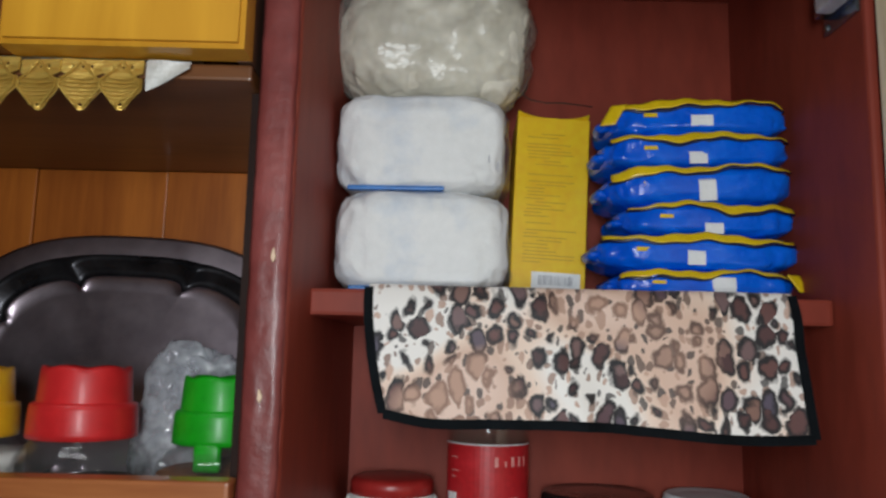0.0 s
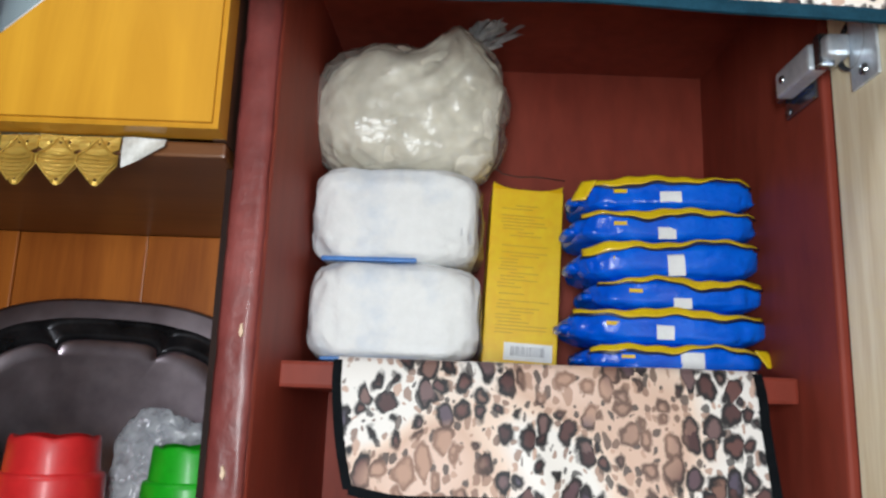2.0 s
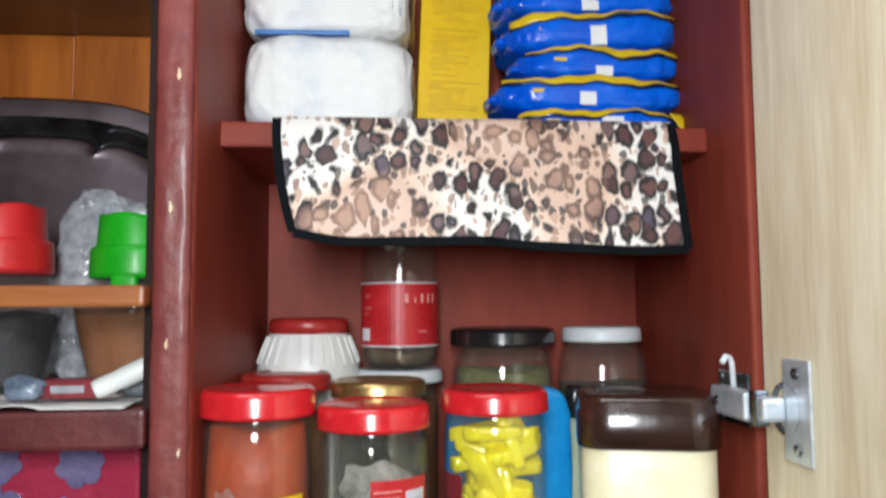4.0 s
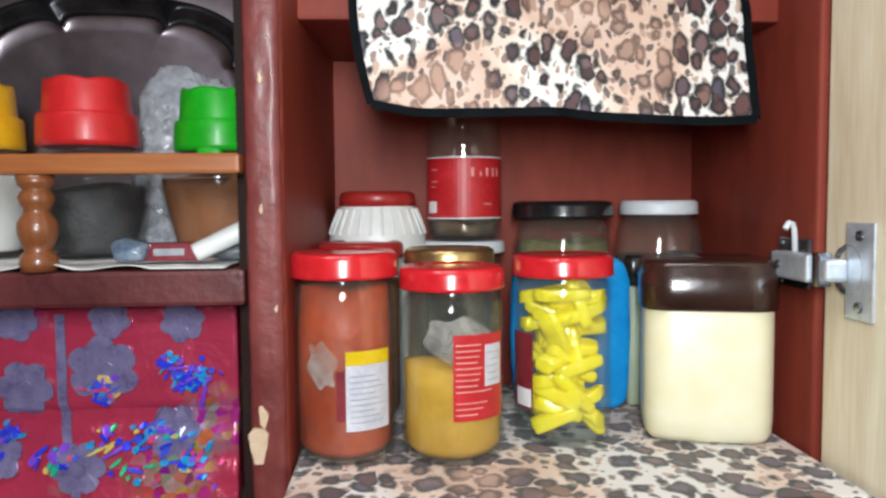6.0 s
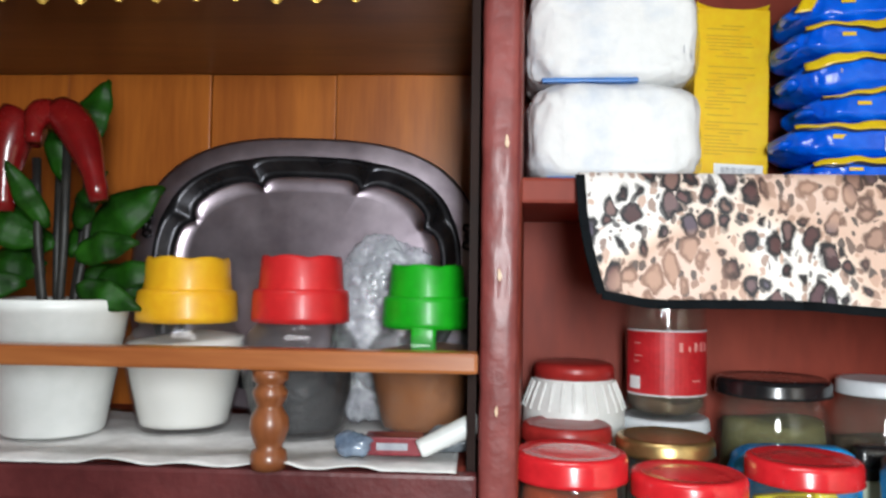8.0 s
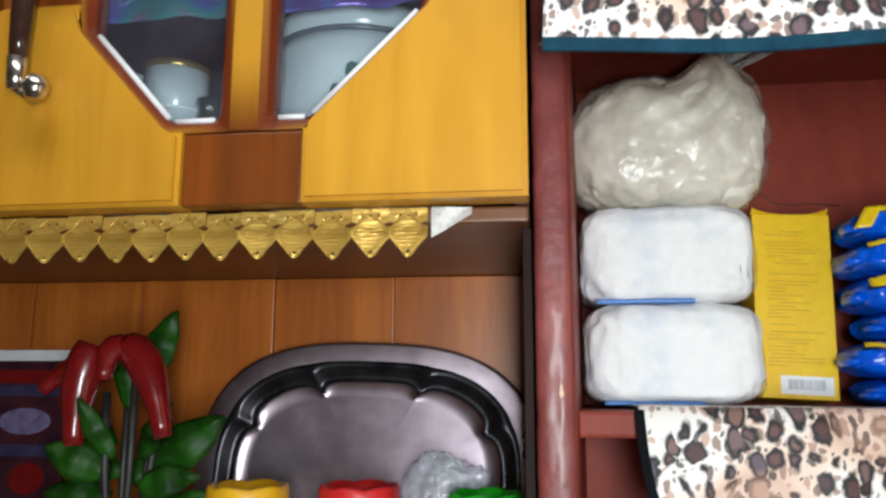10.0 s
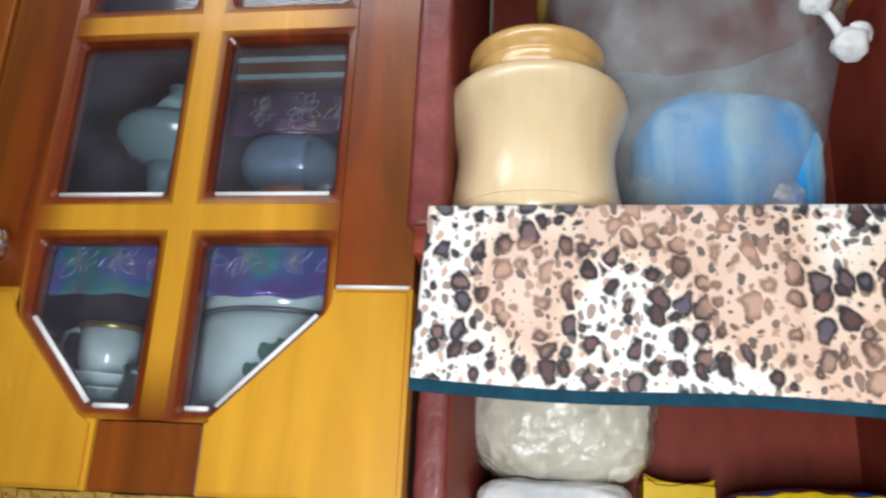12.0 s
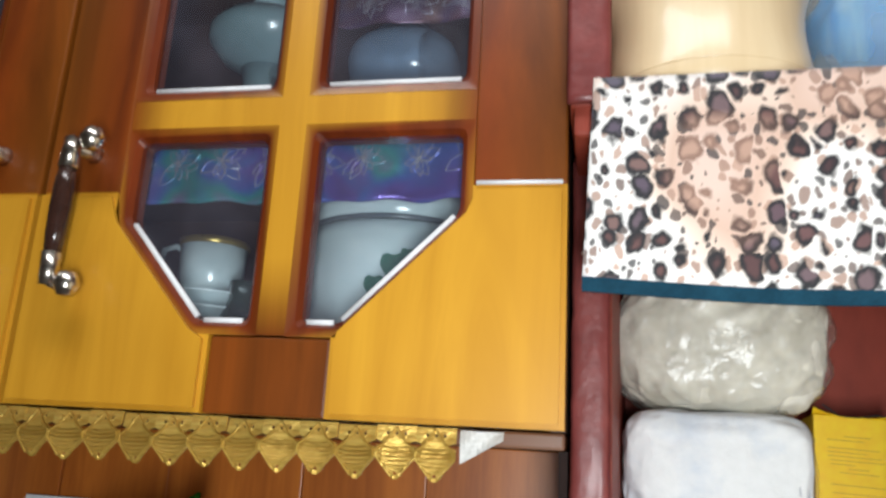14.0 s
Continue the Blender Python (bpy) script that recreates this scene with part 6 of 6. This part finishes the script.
def on_film(bm):
    for v in bm.verts:
        u, w = (v.co.x + 0.224) / 0.448, (v.co.z - 0.001) / 0.150
        v.co.y += film_skin(min(max(u, 0), 1), min(max(w, 0), 1))[1] - 0.001
    return bm


for cx, cz, s in ((0.062, 0.142, 0.016), (0.066, 0.090, 0.021), (0.124, 0.103, 0.026), (0.130, 0.142, 0.015), (0.184, 0.139, 0.016), (0.022, 0.105, 0.018), (-0.03, 0.13, 0.02), (-0.06, 0.085, 0.022), (0.045, 0.040, 0.019), (0.105, 0.030, 0.02), (0.175, 0.055, 0.02), (-0.12, 0.11, 0.024), (-0.02, 0.05, 0.02), (-0.17, 0.06, 0.022)):
    part("printed_flower", on_film(flower(cx, cz, s, 0, cx * 30)), M["print_grey"], wrap, "grey-blue printed flower")
for bx in (0.093, -0.09):
    b = bmesh.new()
    sheet(lambda u, v: (bx - 0.003 + 0.007 * u + 0.022 * max(0, 0.55 - v) ** 1.2, -0.0016, 0.008 + 0.138 * v), 2, 24, 0.0006, b)
    part("printed_stem", on_film(b), M["print_grey"], wrap, "grey printed stem")
# coloured chips laid on the film as painted rainbow glints
r = random.Random(3)
GLINTS = [surface("foil_" + n, c, tuple(min(1, 1.3 * a) for a in c), 200.0, 0.3, metal=0.35, bump=0.4, bump_scale=90.0, coat=0.8) for n, c in
          (("blue", (0.03, 0.05, 0.80)), ("azure", (0.02, 0.35, 0.75)), ("green", (0.02, 0.55, 0.30)), ("violet", (0.25, 0.08, 0.75)), ("gold", (0.75, 0.55, 0.15)), ("rose", (0.80, 0.08, 0.25)), ("blue", (0.06, 0.10, 0.85)))]
SPOTS = [(0.176, 0.108, 0.010), (0.196, 0.100, 0.010), (0.186, 0.092, 0.014), (0.120, 0.090, 0.012), (0.160, 0.060, 0.016), (0.180, 0.048, 0.018), (0.130, 0.048, 0.016), (0.055, 0.058, 0.008), (0.040, 0.042, 0.012), (0.085, 0.040, 0.016), (0.150, 0.024, 0.022), (0.195, 0.030, 0.014), (0.0, 0.045, 0.016), (-0.08, 0.05, 0.02), (-0.15, 0.06, 0.02)]
for k in range(230):
    sx, sz, spread = r.choice(SPOTS)
    cx, cz = r.gauss(sx, spread * 0.6), r.gauss(sz, spread * 0.42)
    if not (-0.212 < cx < 0.213 and 0.006 < cz < 0.143):
        continue
    l, w, a = r.uniform(0.0012, 0.0066), r.uniform(0.0009, 0.0032), r.gauss(0.6, 0.6)
    if k % 12 == 0:
        l, w = r.uniform(0.007, 0.014), r.uniform(0.0008, 0.0018)
    n = r.choice((5, 6, 7))
    ring = [2 * math.pi * (i + r.uniform(-0.25, 0.25)) / n for i in range(n)]
    q = [(cx + l * math.cos(a) * math.cos(t) - w * math.sin(a) * math.sin(t), cz + l * math.sin(a) * math.cos(t) + w * math.cos(a) * math.sin(t)) for t in ring]
    bm = outline_panel(q, -0.0032 - 0.002 * r.random(), -0.0018)
    hue = (0, 6, 0, 1, 1, 3) if sx > 0.15 and sz > 0.08 or sx < 0.06 else (0, 0, 1, 1, 2, 3, 3, 4, 5, 6, 6)
    part("painted_glint", on_film(bm), GLINTS[r.choice(hue)], wrap)

# ---- china behind the glass ----
INNER = 1.7375
can = thing("china_canister", -0.282, 0.690, INNER, "white lidded china canister with grey line and leaf print", "canister")
part("body", lathe([(0, 0), (0.068, 0), (0.074, 0.004), (0.0785, 0.145), (0.0785, 0.1535), (0, 0.1535)], 56), M["china"], can, "", True)
part("rim_line", lathe([(0.0785, 0.1540), (0.0800, 0.1548), (0.0800, 0.1575), (0.0785, 0.1585)], 56), M["china_line"], can, "dark grey rim line", True)
part("lid", lathe([(0.0775, 0.1588), (0.0800, 0.162), (0.0795, 0.174), (0.073, 0.183), (0.050, 0.189), (0.015, 0.191), (0.010, 0.196), (0.014, 0.204), (0, 0.208)], 56), M["china"], can, "", True)
for k, (a, z, s) in enumerate(((-78, 0.118, 0.010), (-88, 0.102, 0.008), (-68, 0.105, 0.008), (-70, 0.126, 0.006), (-84, 0.092, 0.005))):
    b = bmesh.new()
    vs = [b.verts.new((0.0792 * math.cos(radians(a) + s * math.cos(t) / 0.079), 0.0792 * math.sin(radians(a) + s * math.cos(t) / 0.079), z + s * math.sin(t) * (1 + 0.3 * math.sin(3 * t)))) for t in [2 * math.pi * i / 12 for i in range(12)]]
    b.faces.new(vs)
    b.normal_update()
    bmesh.ops.solidify(b, geom=list(b.faces), thickness=0.0006)
    part("leaf_print", b, M["leaf_print"], can, "printed green leaf")


def cup(x, y, z, rz):
    t = thing("china_cup", x, y, z, "white china cup with gold rim on a saucer", "cup", "china cups", rz)
    part("saucer", lathe([(0, 0.002), (0.022, 0.0), (0.024, 0.003), (0.050, 0.011), (0.051, 0.0125), (0.048, 0.0125), (0.022, 0.006), (0, 0.006)], 40), M["china"], t, "", True)
    part("bowl", lathe([(0, 0.0075), (0.017, 0.0075), (0.021, 0.010), (0.0265, 0.030), (0.0285, 0.062), (0.0275, 0.062), (0.0250, 0.030), (0.018, 0.013), (0, 0.012)], 40), M["china"], t, "", True)
    part("rim_line", lathe([(0.0284, 0.056), (0.0292, 0.0570), (0.0294, 0.0615), (0.0284, 0.0622)], 40), M["gold_line"], t, "dull gold rim", True)
    part("handle", tube([(-0.026, 0, 0.053), (-0.036, 0, 0.059), (-0.047, 0, 0.056), (-0.051, 0, 0.044), (-0.048, 0, 0.031), (-0.038, 0, 0.020), (-0.024, 0, 0.018)], 0.0027, 10), M["china"], t, "", True)
    return t


cup(-0.437, 0.655, 1.8210, 0.0)
stand = thing("dish_stack", -0.437, 0.655, INNER, "stack of white china plates under the cup", "plates")
for k in range(6):
    part("plate", lathe([(0, 0.0), (0.026, 0.0), (0.030, 0.004), (0.052, 0.0125), (0.054, 0.0145), (0.050, 0.0145), (0.028, 0.008), (0, 0.008)], 40, None, None, (0, 0, 0.0138 * k)), M["china"], stand, "", True)
jug = thing("small_jug", -0.392, 0.63, INNER, "small dark green glass jug beside the cup", "jug")
part("jug_body", lathe([(0, 0), (0.017, 0), (0.020, 0.03), (0.018, 0.075), (0.012, 0.092), (0.013, 0.105), (0, 0.105)], 28), M["jug_glass"], jug, "", True)
SH2 = 1.9625
comp = thing("china_compote", -0.425, 0.690, SH2, "celadon china lidded compote on a tall foot, darkened as if in shade", "dish")
part("foot", lathe([(0, 0), (0.048, 0), (0.050, 0.004), (0.030, 0.012), (0.020, 0.030), (0.021, 0.075), (0.026, 0.098), (0, 0.098)], 40), M["celadon"], comp, "", True)
part("bowl", lathe([(0.024, 0.0985), (0.044, 0.108), (0.058, 0.124), (0.059, 0.134), (0.052, 0.144), (0, 0.146)], 40), M["celadon"], comp, "", True)
part("lid", lathe([(0.030, 0.1465), (0.028, 0.160), (0.020, 0.174), (0.014, 0.18), (0.016, 0.190), (0, 0.196)], 36), M["celadon"], comp, "", True)
copy_thing(comp, pose(-0.652, 0.690, SH2))
pot = thing("teapot", -0.288, 0.685, SH2, "blue china teapot behind glass, darkened as if in shade", "teapot")
pot.scale.z = 0.80
part("body", lump(0.052, 0.045, 0.042, 0.85, 0.001, 20.0, 2.0, 40, 26, lambda p: Vector((p.x, p.y, p.z + 0.118))), M["blue_glaze"], pot, "", True)
part("stand", lathe([(0, 0), (0.036, 0), (0.038, 0.004), (0.030, 0.020), (0.026, 0.060), (0.034, 0.078), (0, 0.080)], 36), M["brown_powder"], pot, "brown pot stand", True)
part("lid", lathe([(0.030, 0.157), (0.024, 0.166), (0.010, 0.172), (0.009, 0.178), (0, 0.182)], 30), M["blue_glaze"], pot, "", True)
part("spout", tube([(-0.045, 0, 0.108), (-0.066, 0, 0.118), (-0.076, 0, 0.140)], 0.011, 12, None, lambda t: 1 - 0.5 * t), M["blue_glaze"], pot, "", True)
gl = thing("drinking_glass", -0.238, 0.655, SH2, "clear blue-tinted drinking glass beside the teapot", "glass")
part("tumbler", lathe([(0, 0.002), (0.022, 0), (0.024, 0.004), (0.030, 0.100), (0.0285, 0.100), (0.0225, 0.008), (0, 0.007)], 32), M["plastic_clear"], gl, "", True)
gl = thing("drinking_glass", -0.375, 0.640, SH2, "clear drinking glass beside the teapot", "glass")
part("tumbler", lathe([(0, 0.002), (0.016, 0), (0.018, 0.004), (0.022, 0.070), (0.0205, 0.070), (0.0165, 0.008), (0, 0.007)], 32), M["plastic_clear"], gl, "", True)


def foil_strip(x0, x1, z0, z1, label, y=0.596, mat="holo_dim"):
    t = thing("foil_valance", (x0 + x1) / 2, y, z1, label, "foil trim")
    w, h = x1 - x0, z1 - z0

    def skin(x, d):
        return 0.003 * math.sin((x + w / 2) * 95) - 0.003 * d / h

    part("foil", sheet(lambda u, v: (-w / 2 + w * u, skin(-w / 2 + w * u, h * v), -h * v * (1 + 0.02 * math.sin(w * u * 140))), 120, 14, 0.0006), M[mat], t, "", True)
    # printed sprays of leaves in fine pale lines
    r = random.Random(int(z1 * 1000))
    x = -w / 2 + 0.03
    while x < w / 2 - 0.03:
        b = bmesh.new()
        for k in range(9):
            a = -2.7 + 0.62 * k + r.uniform(-0.15, 0.15)
            size = r.uniform(0.012, 0.024)
            for bend in (-1, 1):
                pts = []
                for i in range(7):
                    f = i / 6
                    out, off = size * f, bend * size * 0.22 * math.sin(math.pi * f)
                    px = x + 0.9 * (out * math.cos(a) - off * math.sin(a))
                    pz = -h * 0.45 + out * math.sin(a) + off * math.cos(a)
                    pz = min(-0.001, max(-h + 0.001, pz))
                    pts.append((px, skin(px, -pz) - 0.0012, pz))
                tube(pts, 0.00050, 4, b)
        part("printed_spray", b, M["foil_line"], t, "fine pale printed leaves")
        x += r.uniform(0.034, 0.044)
    return t


foil_strip(-0.925, -0.147, 1.899, 1.962, "violet holographic foil valance with pale leaf lines on the inner shelf")
foil_strip(-0.335, -0.147, 2.066, 2.1130, "dusky wine-red foil with pale leaf lines above the teapot", 0.626, "holo_dusk")
